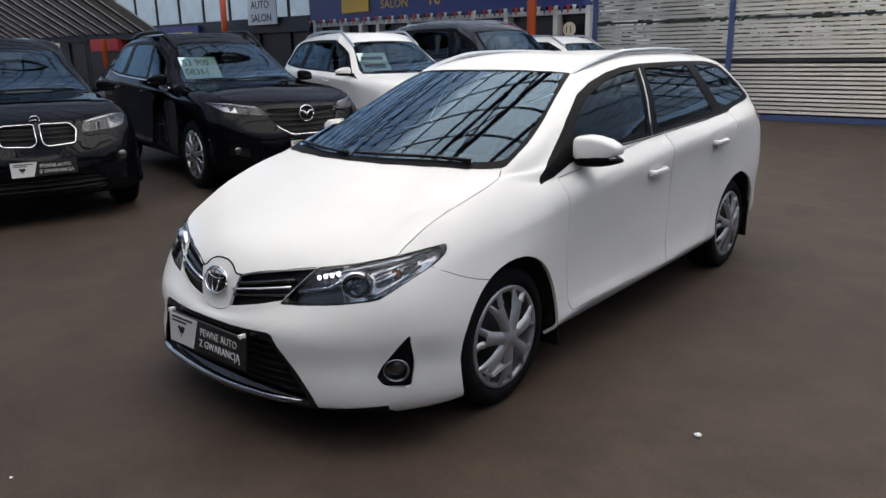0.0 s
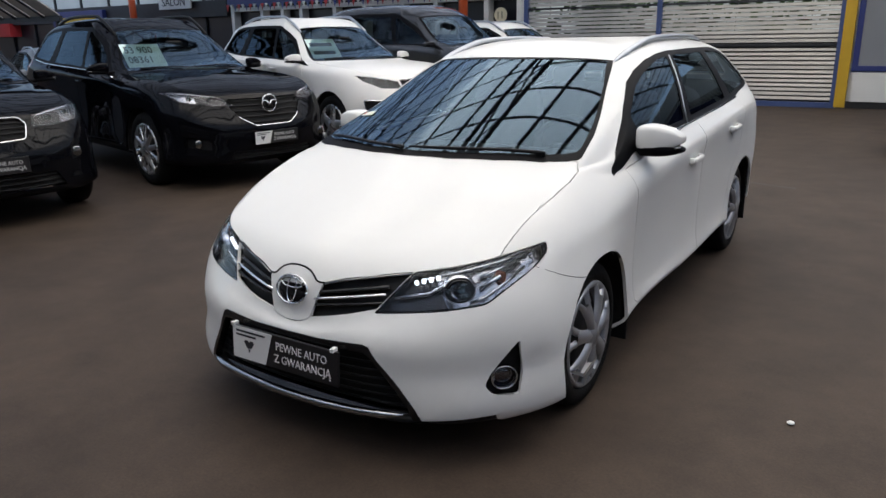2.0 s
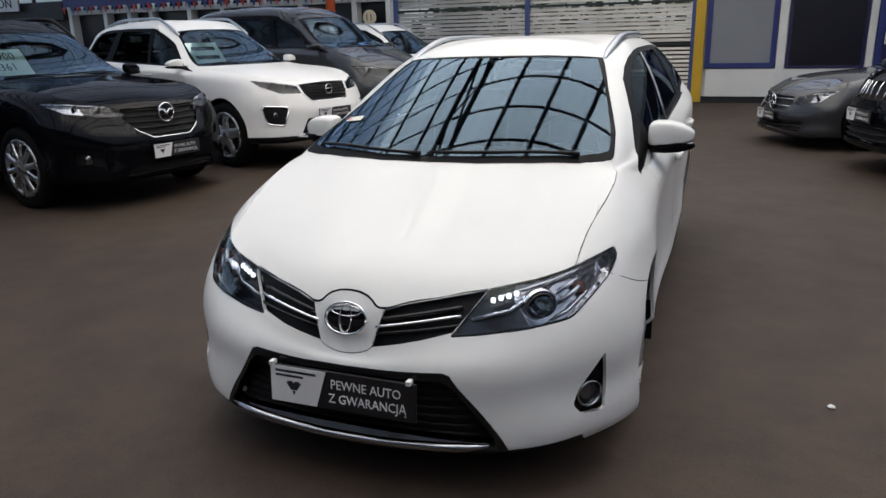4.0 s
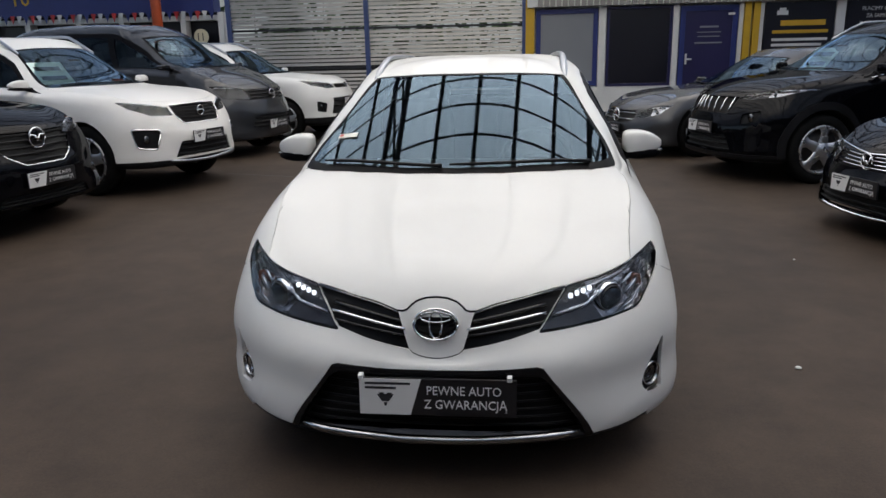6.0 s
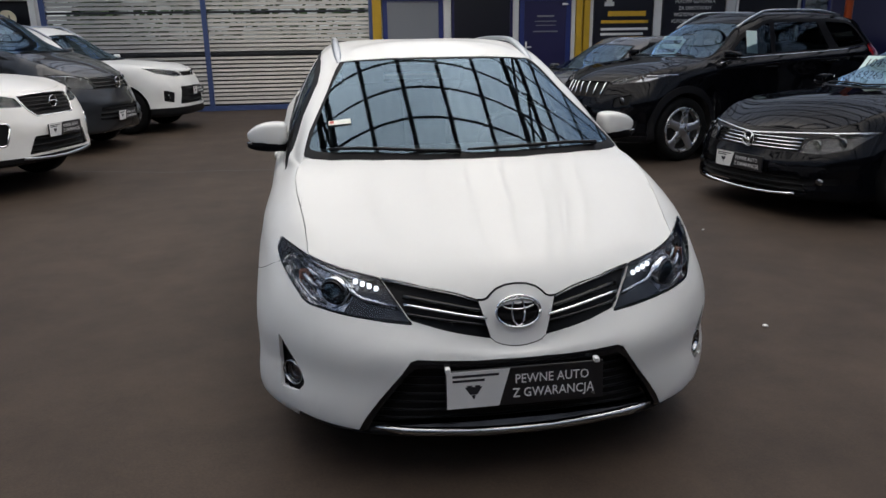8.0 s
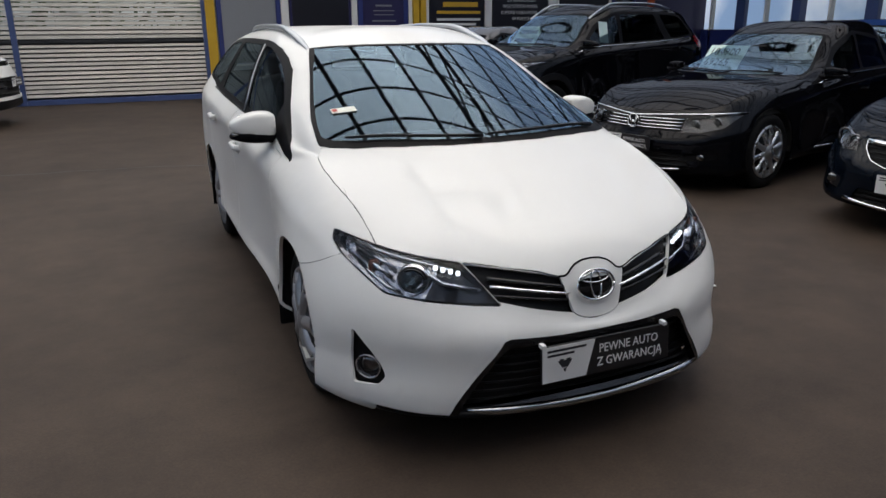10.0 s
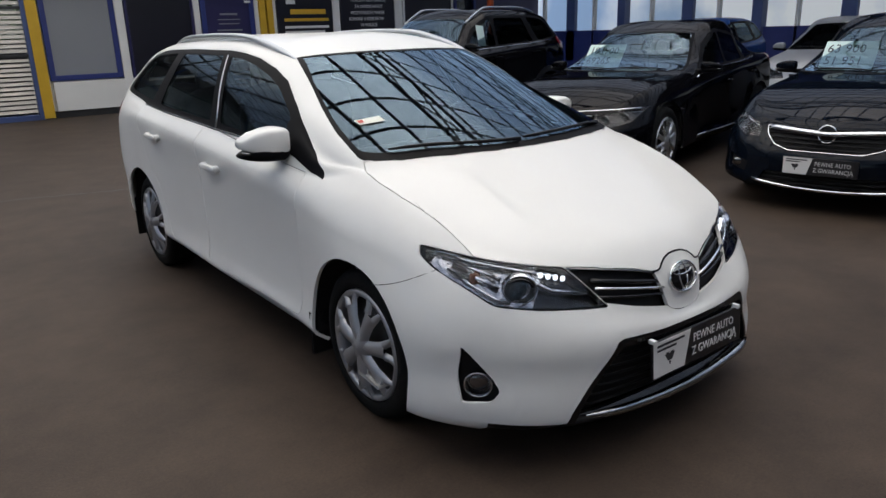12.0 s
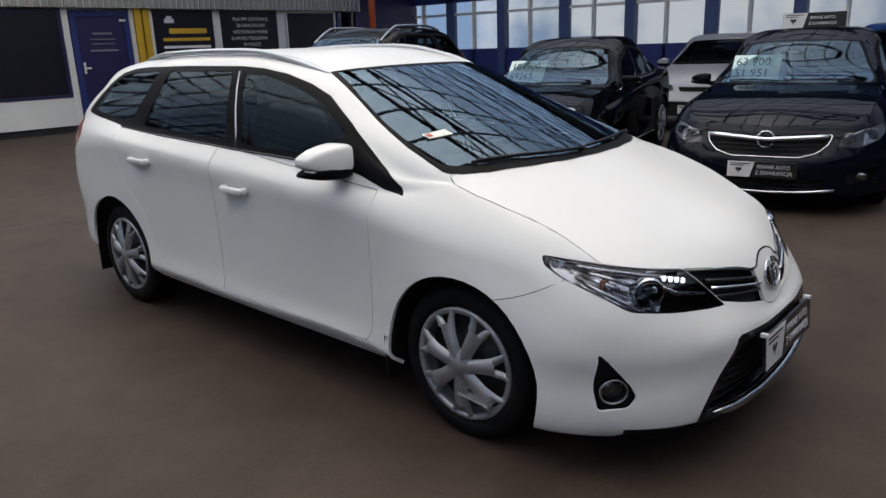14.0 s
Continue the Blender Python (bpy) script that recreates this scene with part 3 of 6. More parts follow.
def windows(skin, car, side, glass, frame_mat, polys, outline):
    """Side windows of one side: panes in a dark frame."""
    sign = 1 if side == "left" else -1
    whole = cut(skin.bm, outline, side, -0.4, lambda c: c.x * sign > .60 - .30 * max(0, c.z - 1.0))
    for p in polys:
        pane = cut(whole, rounded(p, .03), side, -2)
        skin.ob("side_window", pane, glass, car, shift=-0.003, fold=False, field=even_field(pane, 0, 1 if side == "left" else -1))
    skin.ob("window_frame", whole, frame_mat, car, gap=0.0, depth=0.02)


# ---------------------------------------------------------------- the hall
def asphalt():
    m = bpy.data.materials.new("worn_asphalt")
    m.use_nodes = True
    nt = m.node_tree
    b = nt.nodes["Principled BSDF"]
    tc = nt.nodes.new("ShaderNodeTexCoord")

    def tex(scale, detail, rough=0.6):
        n = nt.nodes.new("ShaderNodeTexNoise")
        n.inputs["Scale"].default_value, n.inputs["Detail"].default_value, n.inputs["Roughness"].default_value = scale, detail, rough
        nt.links.new(tc.outputs["Object"], n.inputs["Vector"])
        return n

    big, mid, fine = tex(.35, 5), tex(2.2, 8, .7), tex(90, 4, .7)
    r1 = nt.nodes.new("ShaderNodeValToRGB")
    r1.color_ramp.elements[0].position, r1.color_ramp.elements[0].color = .3, (.046, .0325, .0235, 1)
    r1.color_ramp.elements[1].position, r1.color_ramp.elements[1].color = .72, (.075, .053, .038, 1)
    nt.links.new(big.outputs["Fac"], r1.inputs[0])
    r2 = nt.nodes.new("ShaderNodeValToRGB")
    r2.color_ramp.elements[0].position, r2.color_ramp.elements[0].color = .32, (.64, .64, .65, 1)
    r2.color_ramp.elements[1].position, r2.color_ramp.elements[1].color = .68, (1.12, 1.12, 1.12, 1)
    nt.links.new(mid.outputs["Fac"], r2.inputs[0])
    r3 = nt.nodes.new("ShaderNodeValToRGB")
    r3.color_ramp.elements[0].position, r3.color_ramp.elements[0].color = .3, (.78, .78, .78, 1)
    r3.color_ramp.elements[1].position, r3.color_ramp.elements[1].color = .75, (1.18, 1.17, 1.15, 1)
    nt.links.new(fine.outputs["Fac"], r3.inputs[0])
    last = r1.outputs[0]
    for r in (r2, r3):
        mx = nt.nodes.new("ShaderNodeMix")
        mx.data_type, mx.blend_type = "RGBA", "MULTIPLY"
        mx.inputs[0].default_value = 1
        nt.links.new(last, mx.inputs[6])
        nt.links.new(r.outputs[0], mx.inputs[7])
        last = mx.outputs[2]
    nt.links.new(last, b.inputs["Base Color"])
    b.inputs["Roughness"].default_value = .66
    b.inputs["Specular IOR Level"].default_value = .25
    bp = nt.nodes.new("ShaderNodeBump")
    bp.inputs["Strength"].default_value, bp.inputs["Distance"].default_value = .25, .004
    nt.links.new(fine.outputs["Fac"], bp.inputs["Height"])
    nt.links.new(bp.outputs[0], b.inputs["Normal"])
    return m


P = {
    "white_panel": material("white_coated_panel", (.70, .70, .67), rough=.45, vary=.06, scale=2, bump=.03),
    "blue": material("blue_paint_coat", (.022, .035, .16), rough=.4, vary=.12, scale=5),
    "navy": material("navy_sheet", (.020, .018, .075), rough=.35, vary=.1, scale=3),
    "yellow": material("yellow_paint_coat", (.55, .34, .02), rough=.45, vary=.1, scale=6),
    "orange": material("orange_paint_coat", (.52, .085, .02), rough=.45, vary=.12, scale=6),
    "red": material("red_paint_coat", (.45, .03, .03), rough=.5, vary=.12),
    "grey_panel": material("grey_blind", (.22, .23, .25), rough=.5, vary=.05, scale=1.5),
    "slat": material("galvanised_slat", (.37, .355, .32), rough=.38, metal=.55, vary=.18, scale=2.5, rvary=.1),
    "steel_blue": material("blue_steel", (.05, .08, .20), rough=.45, vary=.12),
    "dark": material("dark_steel_frame", (.016, .017, .02), rough=.55, vary=.2),
    "tin": material("rusty_tin", (.16, .14, .13), rough=.6, metal=.3, vary=.35, scale=3),
    "sign_black": material("black_sign", (.008, .008, .014), rough=.3, vary=.1),
    "sign_gold": material("gold_letters", (.60, .36, .03), rough=.4, vary=.05),
    "sign_white": material("white_letters", (.72, .72, .70), rough=.4, vary=.05),
    "pale_tin": material("weathered_pale_tin", (.50, .47, .43), rough=.55, metal=.1, vary=.25, scale=2.5),
    "milky": panel_material("milky_glazing", (.80, .86, .90), .7),
    "cream": material("cream_sign", (.70, .62, .42), rough=.4, vary=.05),
    "concrete": material("concrete", (.30, .29, .27), rough=.8, vary=.15, scale=4, bump=.2),
    "window": glass_material("shop_glass", (.6, .7, .8), .5),
    "foliage": material("foliage", (.05, .09, .03), rough=.8, vary=.6, scale=6),
}

floor = mesh_ob("floor", box_bm(-40, 40, -30, 30, -.2, 0), asphalt(), smooth=False)
tagged(floor, "worn brown-grey asphalt floor of a covered market", "floor", kind="structure")


def crack(points, seed, label="thin dark crack in the asphalt"):
    rnd = random.Random(seed)
    bm = bmesh.new()
    pts = []
    for (x0, y0), (x1, y1) in zip(points, points[1:]):
        for k in range(8):
            q = k / 8
            pts.append((x0 + (x1 - x0) * q + rnd.uniform(-.015, .015), y0 + (y1 - y0) * q + rnd.uniform(-.015, .015)))
    rows = []
    for x, y in pts:
        w = rnd.uniform(.007, .017)
        rows.append((bm.verts.new((x, y - w, .0015)), bm.verts.new((x, y + w, .0015))))
    for a, b in zip(rows, rows[1:]):
        bm.faces.new((a[0], b[0], b[1], a[1]))
    ob = mesh_ob("floor_crack", bm, P["dark"], smooth=False)
    tagged(ob, label, "crack", kind="structure")


crack([(-3.5, 4.77), (-2.43, 4.46), (-1.96, 4.44), (-1.21, 4.36), (-.43, 4.13), (.15, 3.98), (1.05, 3.67)], 3)
for k, (x, y, s) in enumerate(((1.575, -1.05, .013), (2.2, .8, .007), (-.2, -2.85, .006))):
    rnd = random.Random(20 + k)
    bm = bmesh.new()
    bmesh.ops.create_icosphere(bm, subdivisions=2, radius=s)
    for v in bm.verts:
        v.co = Vector((v.co.x * rnd.uniform(.8, 1.4), v.co.y * rnd.uniform(.8, 1.3), max(0, v.co.z * .5 + .006)))
    for v in bm.verts:
        v.co += Vector((x, y, .001))
    tagged(mesh_ob("scrap_of_paper", bm, P["white_panel"], smooth=False), "crumpled scrap of white paper on the asphalt", "litter")

WY = 12.3


def block(name, x0, x1, y0, y1, z0, z1, mat, label, category, parent=None, kind="structure", bevel=.004):
    ob = mesh_ob(name, box_bm(x0, x1, y0, y1, z0, z1, bevel), mat, parent, smooth=False)
    if not parent:
        tagged(ob, label, category, kind=kind)
    return ob


def fx(x):
    """Places along the shop wall."""
    return x * 1.125 + .1 if x > 0 else x * 1.05


def wblock(name, x0, x1, y0, y1, z0, z1, *rest, **more):
    return block(name, fx(x0), fx(x1), y0, y1, z0 * 1.095, z1 * 1.095, *rest, **more)


# louvred screen
screen = thing("louvred_screen", "tall screen of galvanised horizontal slats in blue steel posts", "screen", kind="structure")
slat_meshes = []
for w in (3.06, 3.40):
    bm = bmesh.new()
    prof = [(-.010, -.026), (.0, -.031), (.008, -.020), (.020, .018), (.025, .028), (.020, .031), (.014, .023), (.000, -.017)]
    ends = [[bm.verts.new((sx * w / 2, y, z)) for y, z in prof] for sx in (-1, 1)]
    for i in range(len(prof)):
        j = (i + 1) % len(prof)
        bm.faces.new((ends[0][i], ends[0][j], ends[1][j], ends[1][i]))
    bm.faces.new(ends[0][::-1])
    bm.faces.new(ends[1])
    me = bpy.data.meshes.new("slat")
    bm.to_mesh(me)
    bm.free()
    me.materials.append(P["slat"])
    slat_meshes.append((w, me))
rnd = random.Random(8)
for bay, cx in ((0, -4.69), (1, -1.37)):
    for k in range(44):
        z = .17 + k * .085
        if k % 10 == 2 and k > 2:
            block("rail", cx - slat_meshes[bay][0] / 2, cx + slat_meshes[bay][0] / 2, WY + .0, WY + .05, z - .024, z + .024, P["dark"], "", "", screen)
            continue
        o = new("slat", slat_meshes[bay][1])
        o.parent = screen
        o.matrix_basis = pose(cx, WY + .02, z, rnd.uniform(-5, 5) + (4 if z > 1.2 else 0) - (16 if z > 1.2 and rnd.random() < .12 else 0), 0, 0) @ Matrix.Diagonal((1, 1, 1.1 if z > 1.2 else 1, 1))
    for q in (-1.0, -.2, .6, 1.2):
        block("stay", cx + q - .008, cx + q + .008, WY + .06, WY + .08, .1, 3.7, P["dark"], "", "", screen)
for x in (-6.27, -3.11, .38):
    block("post", x - .05, x + .05, WY - .04, WY + .10, 0, 4.6, P["steel_blue"], "", "", screen)
block("sill", -6.27, .38, WY - .03, WY + .10, 0, .10, P["steel_blue"], "", "", screen)
block("upper_wall", -6.3, .4, WY + .02, WY + .12, 3.75, 4.9, P["tin"], "rusty tin sheet over the louvred screen", "wall")

# greenery behind the screen, in front of a glowing backdrop
hedge = bmesh.new()
rnd = random.Random(4)
for k in range(1400):
    c = Vector((rnd.uniform(-9, 3), rnd.uniform(15.0, 17.0), rnd.uniform(0, 4.5) * rnd.uniform(.5, 1)))
    r = rnd.uniform(.08, .22)
    n = Vector((rnd.uniform(-1, 1), rnd.uniform(-1, 0), rnd.uniform(-1, 1))).normalized()
    a = n.orthogonal().normalized() * r
    b = n.cross(a)
    hedge.faces.new([hedge.verts.new(c + a), hedge.verts.new(c + b * .6), hedge.verts.new(c - a), hedge.verts.new(c - b * .6)])
tagged(mesh_ob("hedge", hedge, P["foliage"], smooth=False), "green hedge outside behind the screen", "hedge", kind="stuff")

# row of shop units right of the screen
def unit(name, label, kind="structure"):
    return thing(name, label, "shop front", kind=kind)


shop = unit("shop_front", "white panelled shop front with blue frames and yellow pillars")
wblock("plinth", .45, 9.9, WY + .05, WY + .30, 0, .12, P["dark"], "", "", shop)
wblock("dado", .50, 3.12, WY, WY + .12, .12, .62, P["white_panel"], "", "", shop)
wblock("wall_panel", .28, 9.9, WY + .10, WY + .30, .12, 2.6, P["white_panel"], "", "", shop)
for x0, x1 in ((.27, .44), (4.34, 4.46), (4.50, 4.62)):
    wblock("yellow_pillar", x0, x1, WY - .06, WY + .06, 0.02, 2.6, P["yellow"], "", "", shop)
for x0, x1 in ((1.66, 1.80), (3.05, 3.16), (4.25, 4.33), (4.63, 4.70), (5.98, 6.15), (7.55, 7.75)):
    wblock("white_mullion", x0, x1, WY - .01, WY + .10, .12, 2.2, P["white_panel"], "", "", shop)


def framed(name, x0, x1, z0, z1, frame, fill, t=.06, depth=.05):
    w = new(name)
    w.parent = shop
    for a, b, c, d in ((x0, x1, z0, z0 + t), (x0, x1, z1 - t, z1), (x0, x0 + t, z0 + t, z1 - t), (x1 - t, x1, z0 + t, z1 - t)):
        wblock("frame", a, b, WY - .012, WY + depth, c, d, frame, "", "", w)
    wblock("pane", x0 + t, x1 - t, WY + .012, WY + .03, z0 + t, z1 - t, fill, "", "", w, bevel=0)
    return w


framed("window", .47, 1.65, .64, 2.12, P["blue"], P["grey_panel"], .09)
framed("shutter_window", 1.82, 3.04, .62, 2.14, P["navy"], P["sign_black"], .05)
door = framed("door", 3.18, 4.24, .12, 2.12, P["blue"], P["navy"], .10)
wblock("door_handle", 3.30, 3.42, WY - .06, WY - .03, 1.10, 1.13, P["sign_white"], "", "", door)
wblock("lock_plate", 3.30, 3.335, WY - .03, WY - .011, 1.02, 1.22, P["sign_white"], "", "", door)
wblock("bracket", 4.05, 4.17, WY - .03, WY - .011, 1.93, 1.97, P["sign_white"], "", "", door)
for z, w, h in ((1.72, .34, .05), (1.62, .44, .025), (1.54, .40, .025), (1.42, .50, .04)):
    wblock("print", 3.72 - w / 2, 3.72 + w / 2, WY - .002, WY + .013, z - h * .35, z + h * .35, P["grey_panel"], "", "", door, bevel=0)
framed("dark_window", 7.77, 9.2, .62, 2.16, P["white_panel"], P["sign_black"], .05)
framed("dark_window", 9.25, 9.9, .12, 2.2, P["blue"], P["window"], .06)


def sign(name, label, x0, x1, z0, z1, lines):
    s = thing(name, label, "sign")
    wblock("board", x0, x1, WY - .03, WY + .10, z0, z1, P["sign_black"], "", "", s)
    for txt, x, z, size, mat, sq in lines:
        if isinstance(txt, str):
            text_part("letters", txt, size * 1.1, P[mat], s, Matrix.Translation((fx(x), WY - .033, z * 1.095)) @ pose(0, 0, 0, 90), .002, sq)
        else:
            wblock("print", x, x + txt[0], WY - .036, WY - .031, z, z + size, P[mat], "", "", s, bevel=0)
    return s


s1 = sign("telephone_sign", "black sign with gold and white lines of print", 4.72, 5.96, .75, 2.14, [((.80,), 5.0, 1.70, .10, "sign_gold", 1), ((1.0,), 4.86, 1.56, .06, "sign_gold", 1), ((1.0,), 4.86, 1.42, .05, "sign_white", 1), ((.9,), 4.86, 1.32, .05, "sign_white", 1), ((.2,), 4.92, 1.90, .08, "sign_white", 1), ((.12,), 4.96, 1.98, .05, "sign_white", 1)])
sign("buying_sign", "black sign with five lines of white lettering", 6.17, 7.52, .75, 2.14, [("PŁACIMY GOTÓWKĄ", 6.42, 1.945, .100, "sign_white", .92), ("ZA SAMOCHODY", 6.50, 1.815, .100, "sign_white", .92), ("WSZYSTKICH MAREK", 6.40, 1.685, .100, "sign_white", .92), ("KUPIONE U DEALERÓW", 6.36, 1.555, .100, "sign_white", .83), ("W POLSCE", 6.63, 1.425, .100, "sign_white", .92)])
# scalloped valance over the shops
val = thing("valance", "corrugated grey valance over the shop fronts", "valance", kind="structure")
for k in range(80):
    x = .5 + k * .117
    o = wblock("flute", x, x + .09, WY - .16, WY - .13, 2.16, 2.42, P["concrete"], "", "", val, bevel=.012)
wblock("header", .3, 9.9, WY - .12, WY + .1, 2.16, 3.4, P["white_panel"], "", "", val)
bm = bmesh.new()
tagged(mesh_ob("orange_post", tube([(11.5, WY - .3, 0), (11.5, WY - .3, 5)], .09, 12), P["orange"]), "round orange steel post", "post", kind="structure")

# kiosks left of the screen
kiosk = thing("kiosk_row", "white-framed kiosks under a blue fascia", "kiosk", kind="structure")
wblock("wall_panel", -34, -6.2, WY + .25, WY + .4, 0, 2.3, P["sign_black"], "", "", kiosk)
wblock("fascia", -15.6, -6.25, WY - .10, WY + .3, 2.26, 3.2, P["blue"], "", "", kiosk)
wblock("dark_fascia", -34, -15.7, WY - .05, WY + .3, 2.0, 2.45, P["dark"], "", "", kiosk)
wblock("clerestory", -36, -15.7, WY + .26, WY + .30, 2.46, 4.2, P["milky"], "", "", kiosk)
wblock("beam", -36, -6.2, WY - .2, WY + .2, 3.6, 3.8, P["dark"], "", "", kiosk)
for x in (-15.5, -14.3, -13.5, -12.8, -11.6, -10.6, -9.4, -8.4, -7.0, -6.15):
    wblock("white_frame", x - .06, x + .06, WY - .02, WY + .26, .05, 2.26, P["white_panel"], "", "", kiosk)
for z in (.45, 2.10):
    wblock("white_rail", -15.5, -6.15, WY - .015, WY + .25, z, z + .10, P["white_panel"], "", "", kiosk)
for k in range(11):
    wblock("dark_mullion", -33 + k * 1.6, -32.92 + k * 1.6, WY + .18, WY + .25, .05, 3.6, P["dark"], "", "", kiosk)
bunting = thing("bunting", "string of small red, white and blue pennants", "bunting")
rnd = random.Random(2)
for k in range(60):
    x = -16.4 + k * .165
    bm = bmesh.new()
    vs = [bm.verts.new((x, WY - .13, 2.50)), bm.verts.new((x + .13, WY - .13, 2.50)), bm.verts.new((x + .065, WY - .14, 2.30))]
    bm.faces.new(vs)
    ext = bmesh.ops.extrude_face_region(bm, geom=bm.faces[:])
    for v in ext["geom"]:
        if isinstance(v, bmesh.types.BMVert):
            v.co.y -= .003
    part("pennant", bm, (P["red"], P["white_panel"], P["blue"])[k % 3], bunting)
plaque = thing("round_plaque", "round cream plaque with the number eleven", "sign")
bm = lathe([(-.01, .001), (-.01, .17), (.01, .17)], 28, "y")
for v in bm.verts:
    v.co += Vector((-6.93, WY - .05, 1.945))
part("disc", bm, P["cream"], plaque)
text_part("figures", "11", .24, P["sign_black"], plaque, Matrix.Translation((-7.05, WY - .063, 1.86)) @ pose(0, 0, 0, 90), .002, .9)
fs = thing("fascia_sign", "yellow lettering on the blue kiosk fascia", "sign")
text_part("letters", "SALON", .34, P["sign_gold"], fs, Matrix.Translation((-13.2, WY - .11, 2.72)) @ pose(0, 0, 0, 90), .005)
text_part("letters", "10", .50, P["sign_gold"], fs, Matrix.Translation((-11.4, WY - .11, 2.72)) @ pose(0, 0, 0, 90), .005)
wblock("yellow_board", -14.1, -13.0, WY - .16, WY - .11, 2.42, 2.95, P["sign_gold"], "yellow board on the fascia", "sign", kind="")
as_ = thing("hanging_sign", "white hanging sign with black lettering", "sign")
wblock("board", -18.6, -17.1, WY - .2, WY - .15, 2.25, 3.2, P["white_panel"], "", "", as_)
text_part("letters", "SALON", .36, P["sign_black"], as_, Matrix.Translation((-19.35, WY - .21, 2.56)) @ pose(0, 0, 0, 90), .004)
text_part("letters", "AUTO", .36, P["sign_black"], as_, Matrix.Translation((-19.3, WY - .21, 2.98)) @ pose(0, 0, 0, 90), .004)
wblock("blue_board", -24.6, -21.6, WY - .2, WY + .25, 1.75, 2.35, P["blue"], "blue shop board with a yellow strip", "sign", kind="")
wblock("yellow_strip", -24.2, -22.0, WY - .22, WY - .2, 1.9, 2.15, P["sign_gold"], "yellow strip of print on a blue board", "sign", kind="")
wblock("red_board", -30.0, -27.6, WY - .2, WY + .25, 1.6, 2.1, P["red"], "red shop board on the far kiosks", "sign", kind="")
for x in (-7.71, -20.5, -29.6):
    tagged(mesh_ob("orange_post", tube([(x, WY - .5, 0), (x, WY - .5, 5)], .11, 12), P["orange"]), "round orange steel post", "post", group="posts", kind="structure")

awning = thing("tin_awning", "sloping tin awning over the far kiosks", "awning", kind="structure")
for k in range(20):
    x = -36 + k * .8
    bm = bmesh.new()
    vs = [bm.verts.new(p) for p in ((x, 6.6, 3.9), (x + .74, 6.6, 3.9), (x + .74, 9.0, 2.30), (x, 9.0, 2.30), (x, 6.6, 3.86), (x + .74, 6.6, 3.86), (x + .74, 9.0, 2.26), (x, 9.0, 2.26))]
    for f in ((0, 1, 2, 3), (7, 6, 5, 4), (0, 4, 5, 1), (1, 5, 6, 2), (2, 6, 7, 3), (3, 7, 4, 0)):
        bm.faces.new([vs[q] for q in f])
    part("sheet", bm, P["pale_tin"], awning)
    part("rafter", tube([(x - .03, 6.6, 3.8), (x - .03, 9.0, 2.20)], .04, 4), P["dark"], awning)
part("edge_beam", box_bm(-36, -20, 8.95, 9.05, 2.10, 2.26), P["dark"], awning)
for x in (-35.5, -30, -25, -20.2):
    part("post", box_bm(x - .05, x + .05, 8.95, 9.05, 0, 2.1), P["dark"], awning)

# glazed blue front on the east side
EX = 13.6
east = thing("glazed_front", "blue-framed glazed front with a glowing backdrop behind it", "facade", kind="structure")
block("dado", EX, EX + .15, -12, 13.5, 0, 1.3, P["blue"], "", "", east)
block("header", EX, EX + .15, -12, 13.5, 2.55, 4.0, P["blue"], "", "", east)
k = 0
y = 13.05
while y > -12:
    thick = (.24, .07, .30, .07)[k % 4]
    block("blue_post" if k % 4 == 0 else "white_mullion", EX - (.10 if k % 4 == 0 else .0), EX + .12, y - thick, y, 0 if k % 4 == 0 else .5, 4.0 if k % 4 == 0 else 2.9, P["steel_blue"] if k % 2 == 0 else P["white_panel"], "", "", east)
    k += 1
    y -= .93
for z in (1.0, 2.2):
    block("rail", EX + .02, EX + .10, -12, 13.5, z, z + .07, P["white_panel"], "", "", east)


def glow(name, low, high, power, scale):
    """Emissive noise colour that stands in for the bright daylit distance outside the hall."""
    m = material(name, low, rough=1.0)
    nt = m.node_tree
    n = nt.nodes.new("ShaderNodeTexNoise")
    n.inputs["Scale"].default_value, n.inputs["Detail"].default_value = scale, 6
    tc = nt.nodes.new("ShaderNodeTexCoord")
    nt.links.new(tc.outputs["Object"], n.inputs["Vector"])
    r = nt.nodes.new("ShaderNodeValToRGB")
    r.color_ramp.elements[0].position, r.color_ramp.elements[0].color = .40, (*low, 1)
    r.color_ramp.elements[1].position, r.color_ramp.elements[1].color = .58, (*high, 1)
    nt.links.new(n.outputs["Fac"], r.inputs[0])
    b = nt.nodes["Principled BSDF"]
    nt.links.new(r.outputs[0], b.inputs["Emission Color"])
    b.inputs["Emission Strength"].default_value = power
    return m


block("corner_panel", 11.35, 13.7, WY + .1, WY + .25, 0, 4.5, P["navy"], "dark blue corner panel beside the shops", "wall")
# emissive boards added outside; their glow stands in for daylight
block("backdrop_east", EX + 5.0, EX + 5.3, -14, 45, 0, 4.8, glow("glowing_street", (.30, .42, .58), (.92, .97, 1.0), .5, .35), "glowing board standing in for the daylit street outside the glazing", "backdrop")
block("backdrop_north", -12, 4, 19.0, 19.2, 0, 6, glow("glowing_garden", (.05, .06, .04), (.85, .90, .92), .5, .6), "glowing board standing in for the daylit garden outside the screen", "backdrop")
# added to hide the glowing backdrop from the screen's lower gaps
block("low_wall", -6.3, .4, WY + .6, WY + .8, 0, 1.45, P["dark"], "dark low wall added behind the screen to keep its lower gaps dark", "wall")

# walls that close the hall
block("wall_south", -38, 38, -16.2, -16, 0, 4.2, P["concrete"], "plain grey wall", "wall")
block("wall_west", -38.2, -38, -16, 14, 0, 4.2, P["concrete"], "plain grey wall", "wall")

